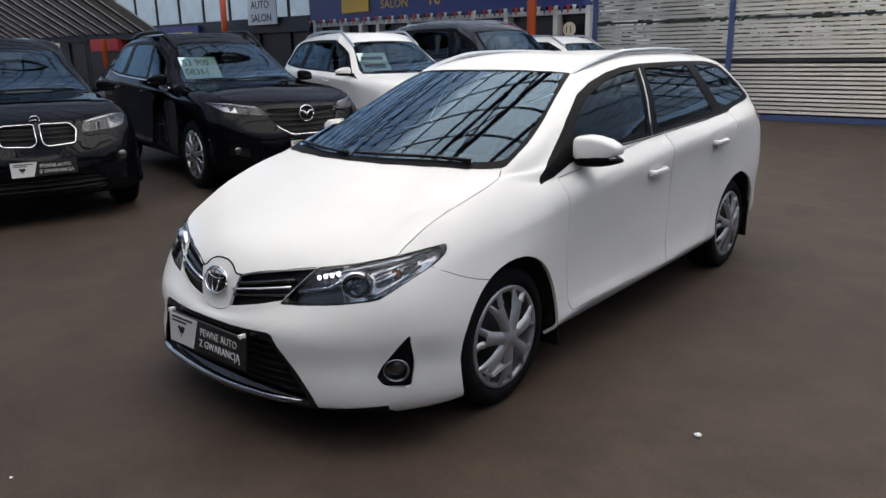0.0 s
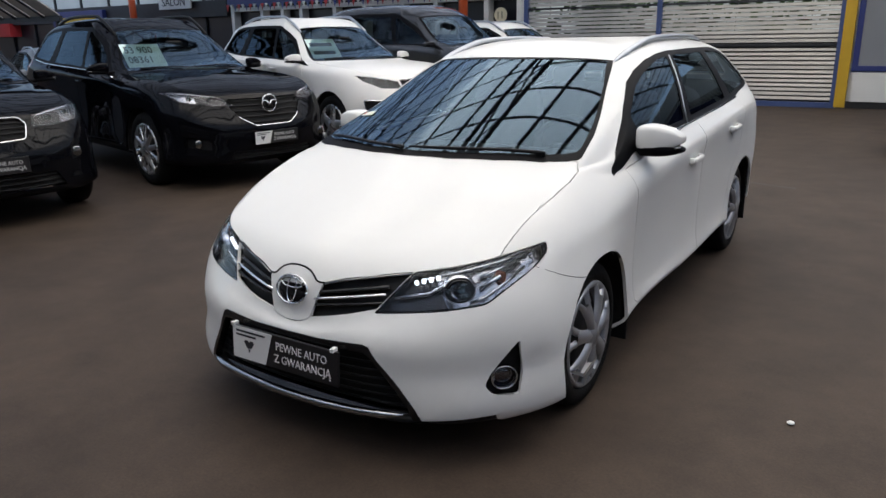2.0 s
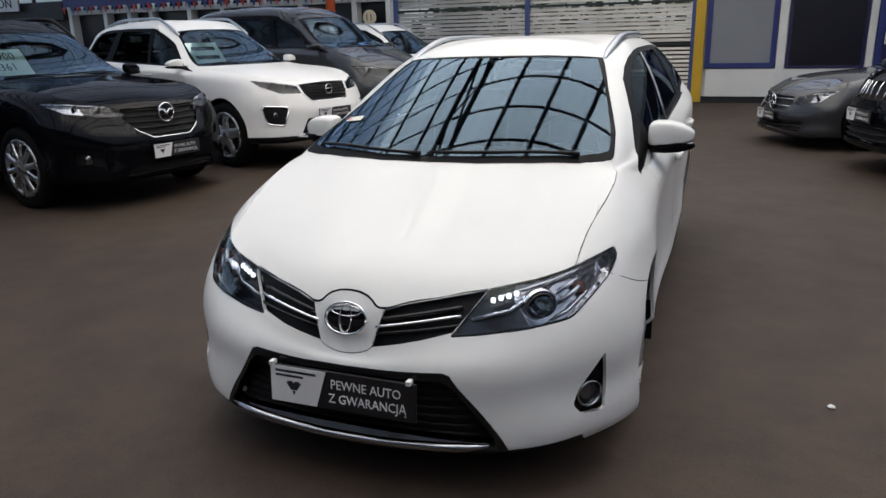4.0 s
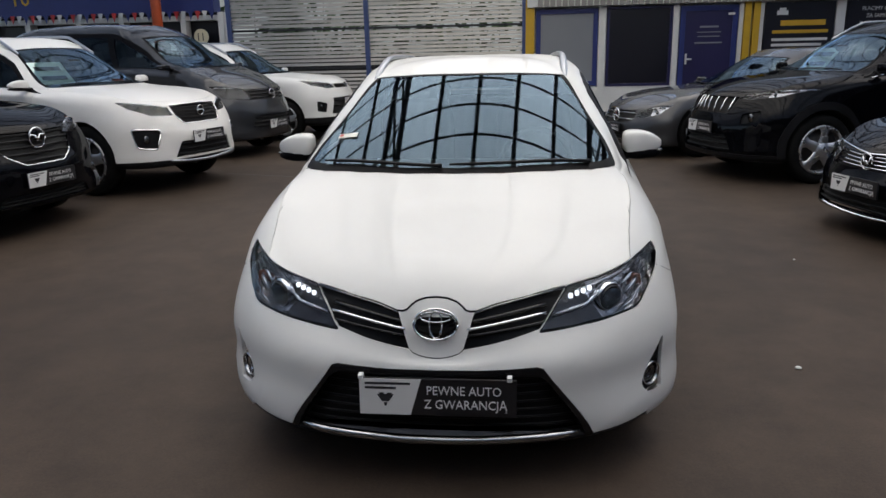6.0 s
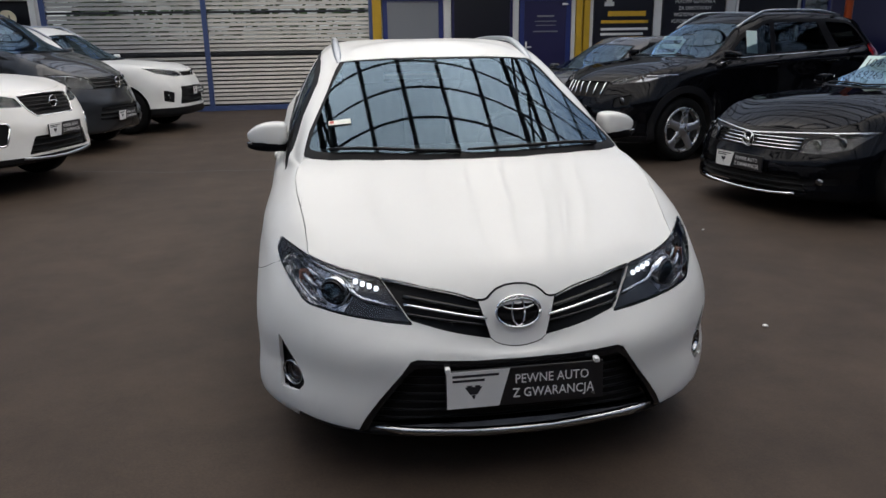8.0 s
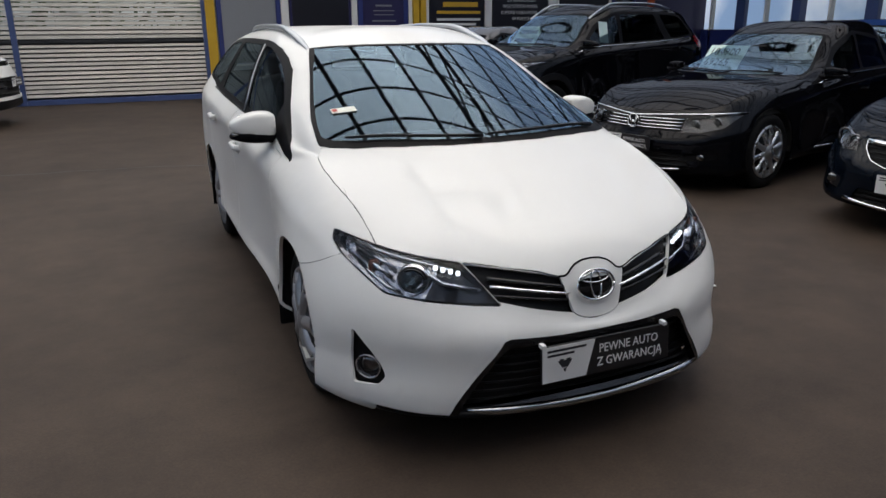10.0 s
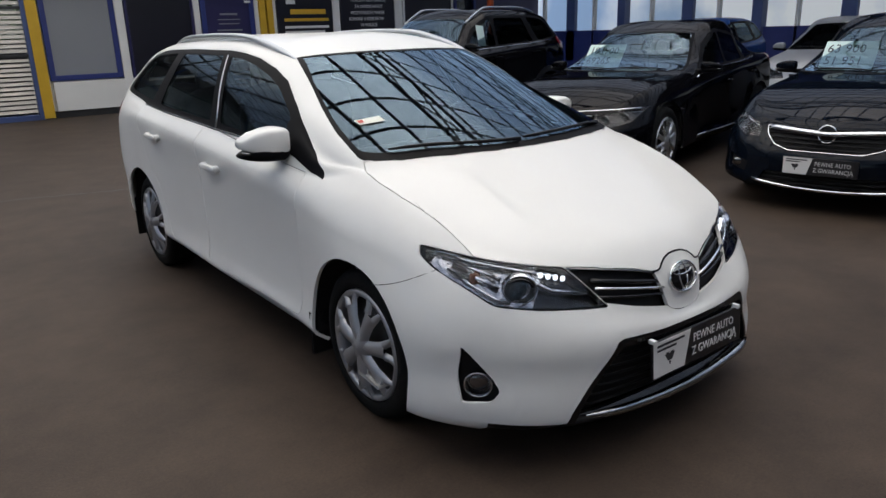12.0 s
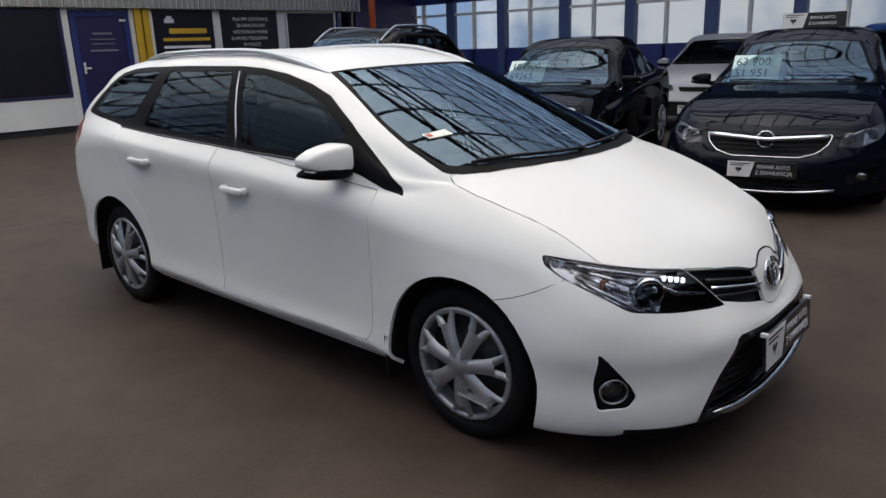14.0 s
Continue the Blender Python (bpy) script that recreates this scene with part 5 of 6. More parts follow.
    st = part("window_sticker", bmn, M["label_pale"], car, "small pale registration sticker")
    bmn = bmesh.new()
    for dx, dy in ((-.045, .000), (-.026, -.007), (-.026, .018), (-.045, .025)):
        hit = skin.tree.ray_cast(Vector((-.530 + dx, -.925 + dy, 3)), Vector((0, 0, -1)))[0]
        bmn.verts.new(hit + Vector((0, -.003, .006)))
    bmn.faces.new(bmn.verts[:])
    part("sticker_mark", bmn, M["label_red"], st)
    # wheels, wells and flaps
    for x in (.828, -.828):
        s = 1 if x > 0 else -1
        for y, r0 in ((-1.281, .358), (1.292, .360)):
            wheel(car, x, y, .299, "cap", .20, .217, ("cap_silver", "rubber"))
            well = lathe([(s * .50, .05), (s * .50, r0), (s * .80, r0), (s * .835, r0 - .004)], 28, "x", a0=-.15, a1=math.pi + .15)
            for v in well.verts:
                v.co += Vector((0, y, .296))
            part("wheel_well", well, M["matte_black"], car, smooth=True)
        part("mud_flap", box_bm(s * .70, s * .845, 1.635, 1.65, .15, .40, .004), M["black_plastic"], car)
        part("mud_flap", box_bm(s * .72, s * .86, -.925, -.91, .15, .33, .004), M["black_plastic"], car)
        pts = []
        for q in range(7):
            y, z = -1.678 + .228 * q / 6, .686 - .086 * q / 6 - .012 * math.sin(math.pi * q / 6)
            pts.append(skin.tree.ray_cast(Vector((s * 2, y, z)), Vector((-s, 0, 0)))[0])
        part("bumper_seam", tube(pts, .0014, 5), M["matte_black"], car)
        pts = [skin.tree.ray_cast(Vector((s * 2, .092 + .153 * q, 1.004 + .338 * q)), Vector((-s, 0, 0)))[0] + Vector((s * .001, 0, 0)) for q in (0, .25, .5, .75, 1)]
        part("pillar_strip", tube(pts, .005, 5), M["rail_silver"], car, smooth=True)
        pts = [skin.tree.ray_cast(Vector((s * 2, y, z - .004)), Vector((-s, 0, 0)))[0] for y, z in ESTATE_OUT[3:8]]
        part("belt_strip", tube(pts, .006, 5), M["gloss_black"], car, smooth=True)
    part("underbody", box_bm(-.70, .70, -1.60, 1.75, .19, .24, .01), M["matte_black"], car)
    skin.ob("body", bm, white, car, "glossy white painted body", gap=0.0015)
    liner(car, net[:11], warp)
    cabin(car, roomy, 1)
    part("dashboard_shelf", pillow(0, -1.06, .90, .62, .22, .045, .4), M["dash"], car, smooth=True)
    return car


white_estate()

# ---------------------------------------------------------------- the parked cars round it
def parked_car(name, label, nose, heading, look_of):
    """A parked car, its nose at a place on the floor and its heading in degrees from the x axis."""
    s = {"style": "wagon", "y": Warp.Y, "z": Warp.Z, "width": 1.0, "top": 1.0, "R": .34, "rim": "five", "paint": "black_paint", "lamp": None, "grille": [], "intake": None,
         "fog": None, "slats": 4, "slat_mat": "black_plastic", "rails": False, "clad": False, "glass": "dark_glass", "badge": None, "plate": .32}
    s.update(look_of)
    warp = Warp(s["y"], s["z"], s["width"], s["top"])
    turn = pose(0, 0, 0, 0, 0, heading + 90)
    origin = Vector((nose[0], nose[1], 0)) - turn @ Vector((0, s["y"][0], 0))
    car = thing(name, label, "car", Matrix.Translation(origin) @ turn, "cars parked in the hall")
    net = car_net(s["style"])
    bm = body_surface(net, 0.07)
    skin = Skin(bm, warp)
    mat = M[s["paint"]]
    glass = M[s["glass"]]
    out, panes = [other_car(*p) for p in ESTATE_OUT], [[other_car(*p) for p in q] for q in ESTATE_PANES]
    if s["style"] != "wagon":
        bend = lambda p: (p[0] - (.30 * max(0, p[0] - .2) if p[1] > 1.0 else .16 * max(0, p[0] - .2)), p[1] - .10 * max(0, p[0] - .45) * (1 if p[1] > 1.15 else 0.25))
        out, panes = [bend(p) for p in out], [[bend(p) for p in q] for q in panes]
    for g, side in ((1, "left"), (-1, "right")):
        for ya in (-1.3, 1.3):
            wy = glide(ya, Warp.Y, s["y"])
            # the arch is round in the finished car
            poly = []
            for k in range(28):
                a = 2 * math.pi * k / 28
                py, pz = wy + (s["R"] + .055) * math.cos(a), s["R"] + (s["R"] + .055) * math.sin(a)
                poly.append((unglide(py, Warp.Y, s["y"]), unglide(pz, Warp.Z, s["z"])))
            if s["clad"]:
                cy = sum(p[0] for p in poly) / 28
                big = [(cy + (p[0] - cy) * 1.2, .25 + (p[1] - .25) * 1.2) for p in poly]
                ringp = cut(bm, big, side, .05)
                cut(ringp, poly, side, -2).free()
                skin.ob("arch_cladding", ringp, M["black_plastic"], car, shift=.004)
            else:
                cut(bm, poly, side, .05).free()
        windows(skin, car, side, glass, M["trim_black"], panes, out)
        d = skin.ob("front_door", cut(bm, [(-.80, .89), (-.80, .32), (-.76, .29), (.24, .29), (.25, 1.0)], side), mat, car, gap=.003)
        r = skin.ob("rear_door", cut(bm, [(.25, 1.0), (.24, .29), (.74, .29), (.96, .60), (1.15, .85), (1.16, 1.07)], side), mat, car, gap=.003)
        for dd, hy, hz in ((d, .11, .80), (r, .93, .85)):
            hit = skin.tree.ray_cast(Vector((g * 2, hy, hz)), Vector((-g, 0, 0)))[0]
            part("door_handle", warp_bm(pillow(hit.x + g * .018, hy, hz, .014, .09, .016, .6, 6), warp), mat if not s.get("chrome_handle") else M["chrome"], dd, smooth=True)
        lamp = cut(bm, [(1.60, .98), (1.66, 1.08), (2.3, 1.08), (2.3, .88), (1.70, .88)], side)
        skin.ob("tail_light", lamp, M["red_lens"], car)
        side_mirror(car, warp, g, mat)
        if s.get("sill"):
            pts = [skin.tree.ray_cast(Vector((g * 2, y, .30)), Vector((-g, 0, 0)))[0] for y in (-.80, -.4, 0, .4, .80)]
            part("chrome_sill", warp_bm(tube(pts, .008, 6), warp), M["chrome"], car, smooth=True)
        if s.get("beltline"):
            pts = []
            for y, z in out[1:9]:
                hit = skin.tree.ray_cast(Vector((g * 2, y, z - .006)), Vector((-g, 0, 0)))[0]
                if hit:
                    pts.append(hit)
            part("chrome_beltline", warp_bm(tube(pts, .008, 6), warp), M["chrome"], car, smooth=True)
    ws = [(x / 1.02, other_car(y, 1.1)[0]) for x, y in SCREEN]
    whole = cut(bm, ws, "top", .05)
    pane = cut(whole, [(x * .96, -.64 + (y + .64) * .94) for x, y in ws], "top", -2)
    skin.ob("windscreen", pane, M["glass"], car, fold=False, field=smooth_field(pane, order=2, bow=False))
    skin.ob("windscreen_border", whole, M["trim_black"], car, gap=0)
    rs = cut(bm, rounded([(-.56, 1.12), (.56, 1.12), (.50, 1.31), (-.50, 1.31)], .04), "rear", .05)
    skin.ob("rear_screen", rs, M["dark_glass"], car, fold=False)
    for k in (0, 1):
        a, b = (((.53, -.96), (-.05, -1.06)), ((-.05, -1.07), (-.55, -.93)))[k]
        pts = [skin.tree.ray_cast(Vector((a[0] + (b[0] - a[0]) * q / 4, a[1] + (b[1] - a[1]) * q / 4, 3)), Vector((0, 0, -1)))[0] + Vector((0, 0, .014)) for q in range(5)]
        part("wiper", warp_bm(tube(pts, .01, 5), warp), M["black_plastic"], car, smooth=True)
    half = [(0, -2.02), (.30, -1.93), (.55, -1.79), (.67, -1.66), (.70, -1.42), (.70, -1.05), (.672, -.895), (.56, -.995), (.39, -1.068), (.20, -1.108)]
    hood = half + [(0, -1.118)] + [(-x, y) for x, y in half[:0:-1]]
    lid = cut(bm, hood, "top", .05)
    skin.ob("bonnet", lid, mat, car, gap=.003, field=smooth_field(lid, order=5))
    for g in (1, -1):
        if s["lamp"]:
            p = s["lamp"] if g > 0 else mirrored(s["lamp"])
            shell = cut(bm, p, "front", .02)
            copy = shell.copy()
            cx = sum(a for a, _ in s["lamp"]) / len(s["lamp"])
            cz = sum(b for _, b in s["lamp"]) / len(s["lamp"])
            wide = max(a for a, _ in s["lamp"]) - min(a for a, _ in s["lamp"])
            outer = [(cx + wide * .12, 0), (2, 0), (2, 2), (cx + wide * .02, 2)]
            bright = cut(copy, outer if g > 0 else mirrored(outer), "front", -2)
            head = skin.ob("headlight", copy, M["gloss_black"], car, shift=-.025, gap=0, depth=.002)
            skin.ob("lens", shell, M["lens"], head, gap=.002, depth=.02)
            if bright.faces:
                skin.ob("reflector_bowl", bright, M["bowl" if s.get("bright") else "gloss_black"], head, shift=-.024, fold=False)
            hgt = max(b for _, b in s["lamp"]) - min(b for _, b in s["lamp"])
            for q in (-.08, .06):
                c = skin.drop(g * (cx + q), cz + q * .18) + Vector((0, .020, 0))
                b2 = lathe([(.010, .20), (-.004, .19), (-.004, .16), (.010, .15)], 20, "y")
                for v in b2.verts:
                    v.co = Vector((v.co.x * hgt * 1.35, v.co.y, v.co.z * hgt * 1.35)) + c
                part("projector_ring", warp_bm(b2, warp), M["dim_reflector"], head, smooth=True)
                part("projector", warp_bm(pillow(c.x, c.y + .006, c.z, hgt * .20, .012, hgt * .20, 1.0, 8), warp), M["glass"], head, smooth=True)
            run = s.get("strip") or sorted((cx + (x - cx) * .8, cz + (z - cz) * .72) for x, z in s["lamp"] if z > cz)
            pts = [skin.drop(g * x, z) + Vector((0, .006, 0)) for x, z in run]
            part("light_strip", warp_bm(tube(pts, .0065, 6), warp), M["reflector"], head, smooth=True)
        if s["fog"]:
            p = s["fog"] if g > 0 else mirrored(s["fog"])
            f = skin.ob("fog_light", cut(bm, rounded(p, .012), "front", .02), M["black_plastic"], car, shift=-.02, gap=0, depth=.003)
            cx = sum(a for a, _ in s["fog"]) / len(s["fog"])
            cz = sum(b for _, b in s["fog"]) / len(s["fog"])
            c = skin.drop(g * cx, cz)
            if s.get("fog_rim"):
                pts = [skin.drop(g * a, b) + Vector((0, -.003, 0)) for a, b in rounded(s["fog"], .03) + rounded(s["fog"], .03)[:1]]
                part("chrome_rim", warp_bm(tube(pts, .008, 6), warp), M["chrome"], f, smooth=True)
            part("lamp", warp_bm(pillow(c.x, c.y + .012, c.z, .04, .015, .032, .8, 8), warp), M["dim_reflector"], f, smooth=True)
    for p in s["grille"]:
        gm = skin.ob("grille", cut(bm, rounded(p, .012), "front", .02), M["matte_black"], car, shift=-.025, gap=0, depth=.002)
        xs, zs = [a for a, _ in p], [b for _, b in p]
        if s["slats"] < 0:
            n = -s["slats"]
            for k in range(n):
                x = min(xs) + (max(xs) - min(xs)) * (k + .5) / n
                pts = [skin.drop(x, min(zs) + (max(zs) - min(zs)) * q) + Vector((0, .008, 0)) for q in (.06, .35, .65, .94)]
                part("grille_bar", warp_bm(tube(pts, .010, 6), warp), M[s["slat_mat"]], gm, smooth=True)
        for k in range(max(0, s["slats"])):
            z = min(zs) + (max(zs) - min(zs)) * (k + .6) / max(1, s["slats"])
            row = [x / 60 for x in range(-60, 61) if inside((x / 60, z), p)]
            if len(row) > 3:
                a, b = min(row), max(row)
                pts = [skin.drop(a + (b - a) * q / 6, z) + Vector((0, .008, 0)) for q in range(7)]
                part("grille_bar", warp_bm(tube(pts, .008, 5, flat=.8), warp), M[s["slat_mat"]], gm, smooth=True)
        if s.get("frame"):
            pts = [skin.drop(a, b) + Vector((0, -.002, 0)) for a, b in rounded(p, .02) + rounded(p, .02)[:1]]
            if s["frame"] == "lower":
                pts = [q for q in pts if q.z < min(zs) + .62 * (max(zs) - min(zs))]
                pts.sort(key=lambda q: q.x)
            part("grille_surround", warp_bm(tube(pts, .0055, 6), warp), M["chrome"], gm, smooth=True)
    if s.get("bar"):
        x, z0, z1, r = s["bar"]
        pts = [skin.drop(x * q, z0 + (z1 - z0) * abs(q)) + Vector((0, -.006, 0)) for q in [k / 8 - 1 for k in range(17)]]
        part("chrome_bar", warp_bm(tube(pts, r, 8, flat=.9), warp), M["chrome"], car, smooth=True)
    if s["intake"]:
        i = skin.ob("lower_intake", cut(bm, rounded(s["intake"], .015), "front", -.2), M["matte_black"], car, shift=-.03, gap=0, depth=.002)
        zs = [b for _, b in s["intake"]]
        for k in range(3):
            z = min(zs) + (max(zs) - min(zs)) * (k + .5) / 3
            row = [x / 60 for x in range(-60, 61) if inside((x / 60, z), s["intake"])]
            if len(row) > 3:
                pts = [skin.drop(min(row) + (max(row) - min(row)) * q / 6, z) + Vector((0, .015, 0)) for q in range(7)]
                part("slat", warp_bm(tube(pts, .008, 5), warp), M["black_plastic"], i, smooth=True)
    if s.get("skirt"):
        sk = cut(bm, [(-.9, .10), (.9, .10), (.9, s["skirt"]), (-.9, s["skirt"])], "front", -.3)
        skin.ob("bumper_skirt", sk, M["black_plastic"], car, gap=0)
    if s.get("lip"):
        pts = [Vector((.5 * q, skin.drop(.5 * q, .2).y - .004, .185 + .03 * q * q)) for q in [k / 6 - 1 for k in range(13)]]
        part("bumper_trim", warp_bm(tube(pts, .014, 6), warp), M[s["lip"]], car, smooth=True)
    if s["badge"]:
        z, r = s["badge"]
        c = Vector(warp(skin.drop(0, z)))
        bm2 = bmesh.new()
        pillow(0, 0, 0, r, .008, r, 1.0, 8, bm2)
        for v in bm2.verts:
            v.co += c
        bd = part("badge", bm2, M["gloss_black"], car, smooth=True)
        bm2 = tube([(c.x + r * math.cos(a), c.y - .008, c.z + r * math.sin(a)) for a in [2 * math.pi * k / 24 for k in range(25)]], r * .09, 6)
        for (x0, z0), (x1, z1) in s.get("mark", [((-.8, .1), (.8, .1))]):
            tube([c + Vector((x0 * r, -.010, z0 * r)), c + Vector((x1 * r, -.010, z1 * r))], r * .12, 5, bm2)
        part("badge_ring", bm2, M["chrome"], bd, "plain chrome ring badge", smooth=True)
    if s["plate"]:
        c = Vector(warp(skin.drop(0, s["plate"])))
        dealer_plate(car, c.x + s.get("plate_x", 0), c.y - .025, c.z)
    if s["rails"]:
        for g in (1, -1):
            pts = []
            for k in range(13):
                q = k / 12
                y = -.12 + 1.5 * q
                hit = skin.tree.ray_cast(Vector((g * .51, y, 3)), Vector((0, 0, -1)))[0]
                pts.append((hit or Vector((g * .51, y, 1.33))) + Vector((0, 0, .004 + .028 * min(1, 5 * q, 5 * (1 - q)))))
            part("roof_rail", warp_bm(tube(pts, .014, 6), warp), M[s.get("rail_mat", "rail_silver")], car, smooth=True)
    R = s["R"]
    for x in (.845, -.845):
        for ya in (-1.3, 1.3):
            wy = glide(ya, Warp.Y, s["y"])
            wheel(car, x * s["width"], wy, R, s["rim"], .21, R * .70)
            g = 1 if x > 0 else -1
            well = lathe([(g * .5, .05), (g * .5, R + .05), (g * .84 * s["width"], R + .05)], 18, "x", a0=-.1, a1=math.pi + .1)
            for v in well.verts:
                v.co += Vector((0, wy, R))
            part("wheel_well", well, M["matte_black"], car, smooth=True)
    part("underbody", warp_bm(box_bm(-.70, .70, -1.58, 1.70, .19, .24, .01), warp), M["matte_black"], car)
    skin.ob("body", bm, mat, car, gap=.002)
    liner(car, net[:11], warp)
    cabin(car, warp, 1)
    return car, warp, skin


def price_sheet(car, warp, x, y, lines, wide=.46, high=.34, words=True):
    """A pale sheet with prices behind a windscreen."""
    sheet = thing("price_sheet", "pale green price sheet standing behind a windscreen", "price sheet")
    c = Vector(warp((x, y, 1.0)))
    top = Vector(warp((0, -.25, 1.27)))
    low = Vector(warp((0, -1.02, .93)))
    lean = math.degrees(math.atan2(top.z - low.z, top.y - low.y))
    q = (c.y - low.y) / (top.y - low.y)
    sheet.matrix_world = car.matrix_world @ Matrix.Translation((c.x, c.y + .10, low.z + (top.z - low.z) * q - .06)) @ pose(0, 0, 0, max(lean + 12, 48))
    part("sheet", box_bm(-wide / 2, wide / 2, -high / 2, high / 2, -.001, .001), M["price_paper"], sheet)
    for k, w in enumerate(lines):
        if words:
            text_part("figures", w, .14, M["ink"], sheet, Matrix.Translation((-wide * .44, high * (.10 - .42 * k), .0025)), .0005, .86)
        else:
            part("print", box_bm(-wide * .4, wide * .36, high * (.12 - .42 * k), high * (.30 - .42 * k), .0012, .0016), M["ink"], sheet)
    return sheet


def paper_on_dash(car, warp, x):
    p = thing("paper", "white paper lying on a dashboard", "paper")
    c = Vector(warp((x, -.86, .94)))
    p.matrix_world = car.matrix_world @ Matrix.Translation(c) @ pose(0, 0, 0, 4, 0, 6)
    part("sheet", box_bm(-.22, .22, -.09, .09, -.001, .002), M["paper"], p)


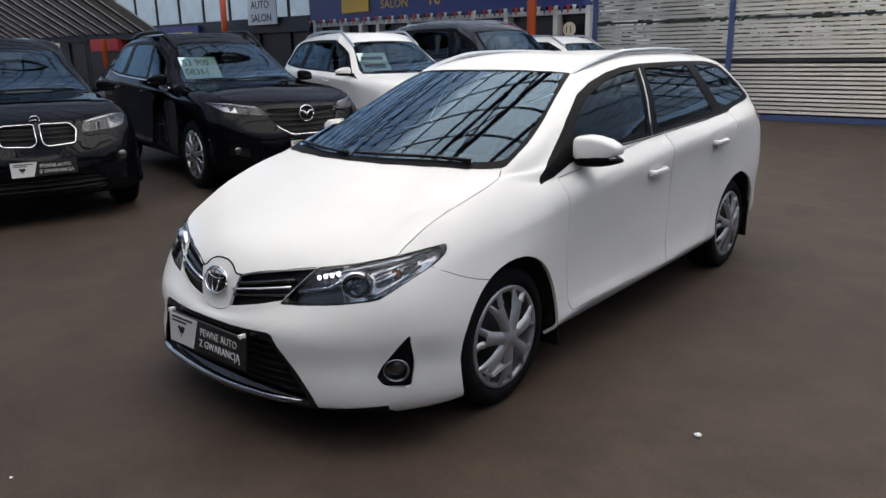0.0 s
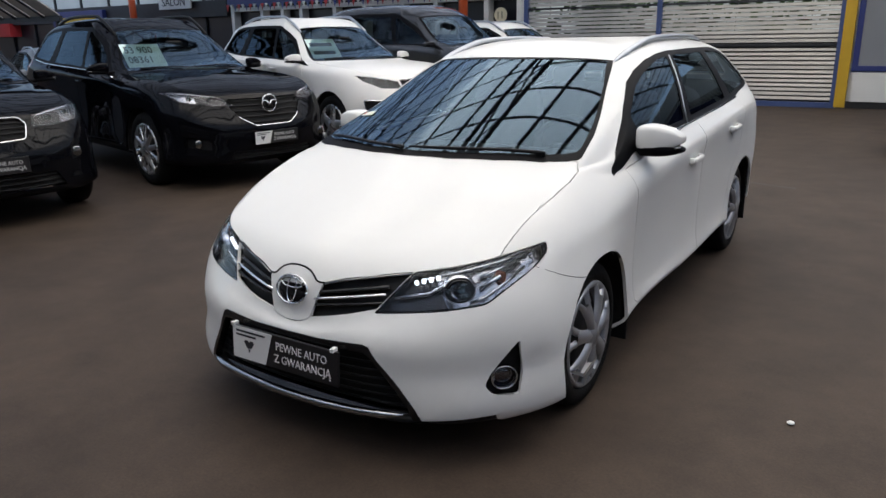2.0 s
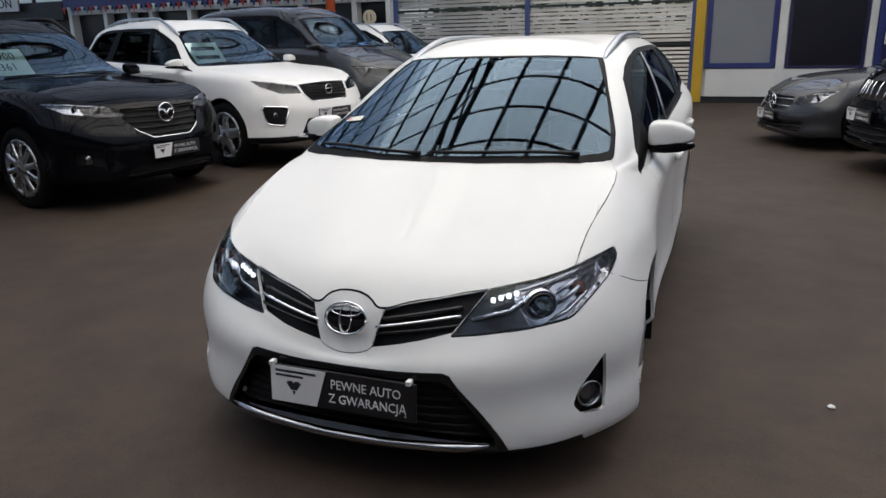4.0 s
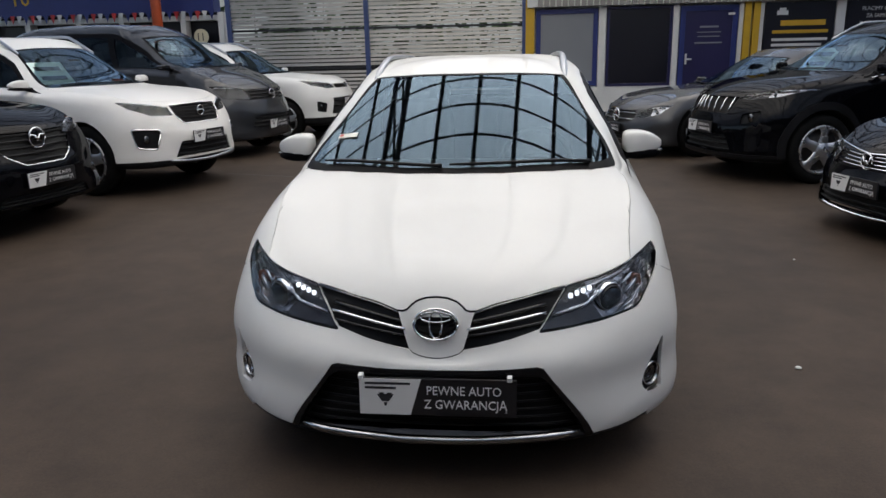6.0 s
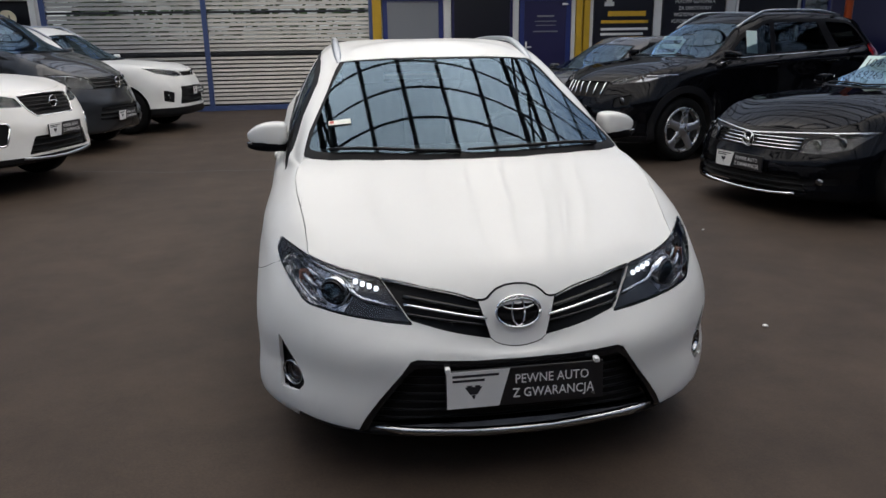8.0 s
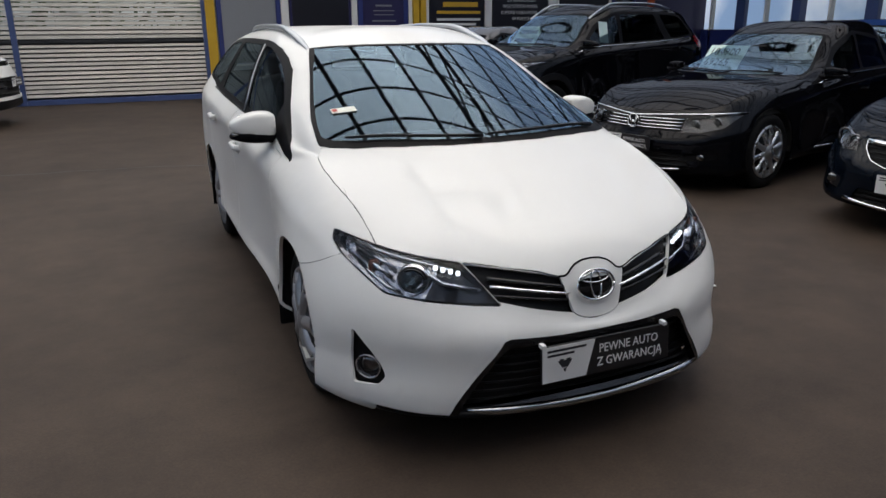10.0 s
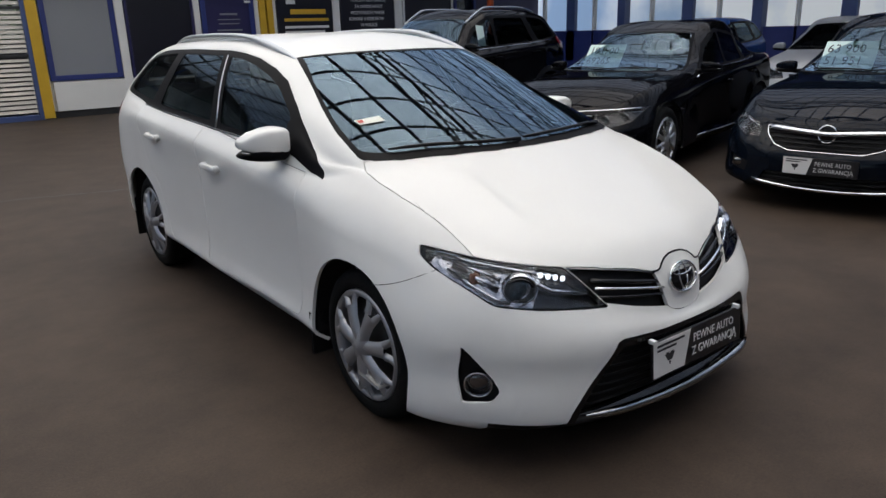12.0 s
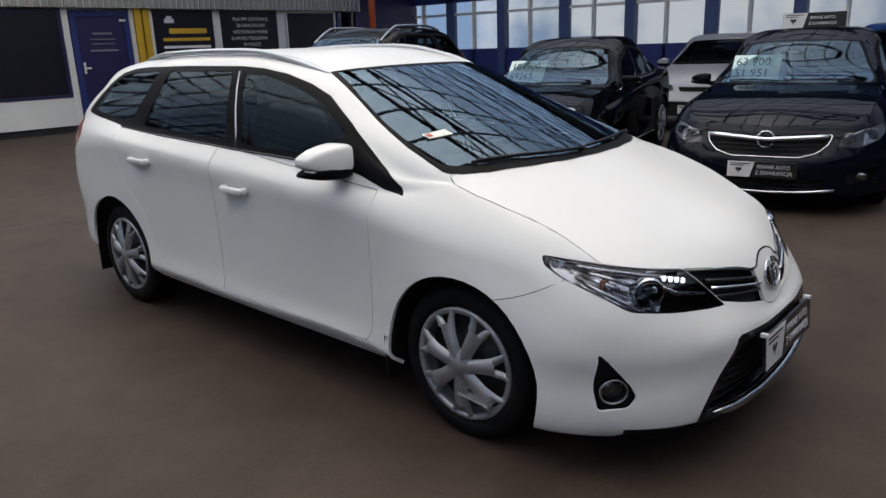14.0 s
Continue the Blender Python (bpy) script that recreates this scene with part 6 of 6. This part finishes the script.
cars = [
    ("suv", "black compact suv with twin rounded grilles and a show plate", (-4.26, -1.03), -14, dict(y=(-2.28, -1.42, -1.02, -.28, 1.40, 2.30), z=(.24, .36, .92, 1.11, 1.27, 1.68), width=1.06, R=.37, paint="black_paint",
        lamp=[(.34, .60), (.36, .675), (.66, .73), (.78, .72), (.72, .625), (.50, .60)], grille=[[(.02, .675), (.25, .670), (.30, .62), (.27, .535), (.06, .525), (.02, .55)], [(-.02, .675), (-.25, .670), (-.30, .62), (-.27, .535), (-.06, .525), (-.02, .55)]], slats=5, frame="all",
        intake=[(-.45, .33), (.45, .33), (.52, .22), (-.52, .22)], fog=[(.60, .46), (.70, .47), (.70, .39), (.60, .38)], badge=(.705, .04), plate=.40, rim="multi", bright=True)),
    ("suv", "black seven-seat suv with a wide five-sided chrome-edged grille", (-3.78, 1.56), -11, dict(y=(-2.5, -1.5, -1.05, -.3, 1.38, 2.55), z=(.24, .38, .95, 1.14, 1.31, 1.75), width=1.12, R=.38, paint="black_paint",
        lamp=[(.33, .60), (.42, .67), (.70, .72), (.80, .72), (.72, .64), (.50, .60)], grille=[[(-.36, .645), (.36, .645), (.385, .60), (.30, .50), (.18, .445), (-.18, .445), (-.30, .50), (-.385, .60)]], slats=5, frame="lower",
        intake=[(-.40, .27), (.40, .27), (.44, .20), (-.44, .20)], fog=[(.58, .36), (.74, .39), (.74, .32), (.58, .29)], badge=(.60, .085), mark=[((-.9, .3), (-.3, .3)), ((-.3, .3), (0, -.3)), ((0, -.3), (.3, .3)), ((.3, .3), (.9, .3))], plate=.36, rim="multi", bright=True, rails=True, rail_mat="black_plastic", beltline=True)),
    ("suv", "white suv with a dark mesh grille and dark lower bumper", (-3.32, 3.84), -16, dict(y=(-2.35, -1.4, -1.0, -.25, 1.38, 2.4), z=(.30, .44, 1.00, 1.17, 1.33, 1.76), width=1.07, R=.385, paint="pearl_white",
        lamp=[(.355, .575), (.37, .645), (.56, .692), (.745, .722), (.715, .65), (.58, .585)], strip=[(.385, .638), (.56, .682), (.72, .712)], grille=[[(-.35, .660), (0, .676), (.35, .660), (.335, .575), (.27, .505), (-.27, .505), (-.335, .575)]], slats=6, frame="all", intake=[(-.36, .37), (.36, .37), (.44, .24), (-.44, .24)],
        fog=[(.55, .47), (.77, .485), (.74, .34), (.60, .32)], fog_rim=True, badge=(.60, .055), plate=.40, skirt=.22, rim="five", rails=True, lip="rail_silver")),
    ("van", "dark grey passenger van with a black-slatted grille", (-3.45, 6.75), -12, dict(y=(-2.3, -1.46, -1.38, -.66, 1.6, 2.65), z=(.26, .40, 1.05, 1.32, 1.43, 2.0), width=1.08, top=1.18, R=.34, paint="grey_paint",
        lamp=[(.42, .565), (.42, .665), (.62, .70), (.78, .71), (.75, .59)], grille=[[(-.41, .665), (.41, .665), (.41, .565), (-.41, .565)]], slats=3, slat_mat="gloss_black", intake=[(-.45, .42), (.45, .42), (.50, .30), (-.50, .30)], badge=(.61, .075), plate=.33, rim="five")),
    ("suv", "white suv with narrow headlights and roof rails", (-2.85, 9.1), -9, dict(y=(-2.3, -1.38, -1.0, -.25, 1.3, 2.3), z=(.26, .42, 1.02, 1.16, 1.31, 1.72), width=1.05, R=.37, paint="white_paint",
        lamp=[(.30, .60), (.36, .66), (.78, .735), (.73, .64), (.50, .595)], strip=[(.36, .655), (.60, .70), (.77, .73)], grille=[[(-.30, .655), (.30, .655), (.29, .595), (-.29, .595)]], slats=1, intake=[(-.46, .48), (.46, .48), (.52, .30), (-.52, .30)], fog=[(.60, .42), (.74, .45), (.74, .34), (.62, .32)], plate=.43, skirt=.26, rim="five", rails=True, badge=(.63, .05))),
    ("coupe", "dark grey low coupe with a studded grille", (1.62, 6.45), 200, dict(style="coupe", y=(-2.28, -1.38, -.85, .05, 1.33, 2.3), z=(.15, .26, .70, .92, 1.06, 1.42), width=1.01, R=.33, paint="graphite_paint",
        lamp=[(.42, .55), (.44, .63), (.62, .69), (.76, .715), (.72, .60), (.55, .54)], grille=[[(-.36, .63), (.36, .63), (.40, .56), (.34, .47), (-.34, .47), (-.40, .56)]], slats=2, slat_mat="rail_silver", intake=[(-.62, .36), (.62, .36), (.60, .22), (-.60, .22)], badge=(.56, .09), mark=[((0, 0), (0, .9)), ((0, 0), (.8, -.45)), ((0, 0), (-.8, -.45))], plate=.40, rim="multi", bright=True)),
    ("suv", "black suv with a seven-slot chrome grille and slim lamps", (2.38, 4.44), 195, dict(y=(-2.28, -1.36, -1.10, -.40, 1.34, 2.32), z=(.24, .38, .96, 1.16, 1.31, 1.70), width=1.055, R=.37, paint="black_paint", clad=True,
        lamp=[(.385, .645), (.42, .690), (.70, .745), (.83, .750), (.73, .680), (.55, .650)], grille=[[(-.38, .665), (.38, .665), (.35, .53), (-.35, .53)]], slats=-7, slat_mat="chrome", intake=[(-.40, .37), (.40, .37), (.48, .23), (-.48, .23)], fog=[(.52, .53), (.68, .56), (.68, .48), (.54, .46)], plate=.42, rim="twin", bright=True, rails=True, skirt=.22, beltline=True)),
    ("saloon_car", "black saloon car with a wide chrome-barred grille", (2.83, 1.43), 193, dict(style="sedan", y=(-2.3, -1.42, -.92, -.08, 1.37, 2.42), z=(.16, .27, .70, .95, 1.09, 1.46), width=1.04, R=.335, paint="black_paint",
        lamp=[(.44, .54), (.46, .63), (.62, .67), (.80, .70), (.74, .585), (.60, .54)], grille=[[(-.44, .645), (.44, .645), (.44, .54), (-.44, .54)]], slats=4, slat_mat="chrome", intake=[(-.50, .36), (.50, .36), (.58, .22), (-.58, .22)], strip=[(.45, .64), (.62, .676), (.76, .69)], badge=(.60, .06), mark=[((-.7, .6), (-.3, -.6)), ((-.3, -.6), (0, .2)), ((0, .2), (.3, -.6)), ((.3, -.6), (.7, .6))], fog=[(.50, .335), (.74, .365), (.74, .315), (.52, .285)], plate=.42, rim="multi", lip="chrome", beltline=True, sill=True, bar=(.80, .652, .70, .009))),
    ("saloon_car", "dark navy saloon car with a chrome-edged grille", (3.36, -.96), 190, dict(style="sedan", y=(-2.35, -1.38, -.95, -.1, 1.36, 2.45), z=(.16, .28, .71, .96, 1.1, 1.47), width=1.05, R=.34, paint="navy_paint",
        lamp=[(.50, .55), (.50, .62), (.62, .67), (.82, .72), (.76, .60), (.62, .54)], grille=[[(-.45, .635), (.45, .635), (.43, .57), (.36, .505), (.24, .470), (-.24, .470), (-.36, .505), (-.43, .57)]], slats=5, frame="all", bar=(.42, .605, .625, .022), intake=[(-.40, .30), (.40, .30), (.46, .20), (-.46, .20)], fog=[(.56, .34), (.76, .38), (.74, .28), (.58, .26)], badge=(.605, .065), mark=[((-1.2, -.1), (.5, -.1)), ((-.5, .1), (1.2, .1))], plate=.37, rim="five", lip="chrome", bright=True)),
    ("hatchback", "silver hatchback with large headlights", (8.3, 1.65), 191, dict(y=(-2.0, -1.25, -.98, -.2, 1.25, 1.95), z=(.17, .28, .76, .98, 1.14, 1.46), width=1.0, R=.31, paint="silver_paint",
        lamp=[(.36, .58), (.40, .65), (.62, .70), (.78, .73), (.72, .62), (.55, .56)], grille=[[(-.30, .63), (.30, .63), (.26, .57), (-.26, .57)]], slats=2, intake=[(-.42, .44), (.42, .44), (.48, .24), (-.48, .24)], plate=.34, rim="five", bright=True)),
    ("hatchback", "blue hatchback seen over other parked cars", (8.1, 4.3), 192, dict(y=(-2.0, -1.25, -.98, -.2, 1.25, 1.95), z=(.17, .28, .78, 1.0, 1.18, 1.50), width=1.0, R=.31, paint="blue_paint",
        lamp=[(.36, .58), (.40, .65), (.62, .70), (.78, .73), (.72, .62), (.55, .56)], grille=[[(-.30, .63), (.30, .63), (.26, .57), (-.26, .57)]], plate=0)),
    ("hatchback", "blue small car parked behind the front row", (8.9, -.9), 190, dict(y=(-2.0, -1.25, -.98, -.2, 1.25, 1.95), z=(.17, .28, .80, 1.04, 1.2, 1.54), width=1.0, R=.31, paint="blue_paint",
        lamp=[(.36, .58), (.40, .65), (.62, .70), (.78, .73), (.72, .62), (.55, .56)], grille=[[(-.30, .63), (.30, .63), (.26, .57), (-.26, .57)]], plate=0)),
    ("estate_car", "grey estate car parked behind the front row", (-9.4, 3.2), -20, dict(paint="silver_paint", lamp=[(.36, .58), (.40, .65), (.62, .70), (.78, .73), (.72, .62), (.55, .56)], grille=[[(-.30, .63), (.30, .63), (.26, .57), (-.26, .57)]], plate=0, rails=True)),
]
SHEETS = {0: None, 1: (-.36, ("53 900", "08361")), 2: (-.36, ("", "")), 3: None, 6: (-.30, ("", "")), 7: (-.36, ("104900", "69265")), 8: (-.38, ("63 900", "51 951"))}
for k, (nm, lab, at, hd, sp) in enumerate(cars):
    ob, wp, sk = parked_car(nm, lab, at, hd, sp)
    if SHEETS.get(k):
        x, lines = SHEETS[k]
        price_sheet(ob, wp, x, -.62, lines, words=bool(lines[0]))
    if k == 8:
        board = thing("roof_sign", "dealer show plate standing on a car roof", "sign")
        roof_at = sk.tree.ray_cast(Vector((0, .45, 3)), Vector((0, 0, -1)))[0]
        board.matrix_world = ob.matrix_world @ Matrix.Translation(Vector(wp(roof_at)) + Vector((.02, 0, .085)))
        dealer_plate(board, 0, 0, 0, 0, True, .62, .16)
        part("foot", box_bm(-.25, .25, -.02, .05, -.088, -.078), M["black_plastic"], board)
    if k == 6:
        notice = thing("window_notice", "pale sheet hung inside a front door window", "notice")
        notice.matrix_world = ob.matrix_world @ Matrix.Translation(Vector(wp((.70, -.06, 1.13)))) @ pose(0, 0, 0, -4, -14, 0)
        part("sheet", box_bm(-.001, .001, -.085, .085, -.135, .135), M["price_paper"], notice)
    if k in (0, 1, 2, 6, 7, 8):
        paper_on_dash(ob, wp, .15)
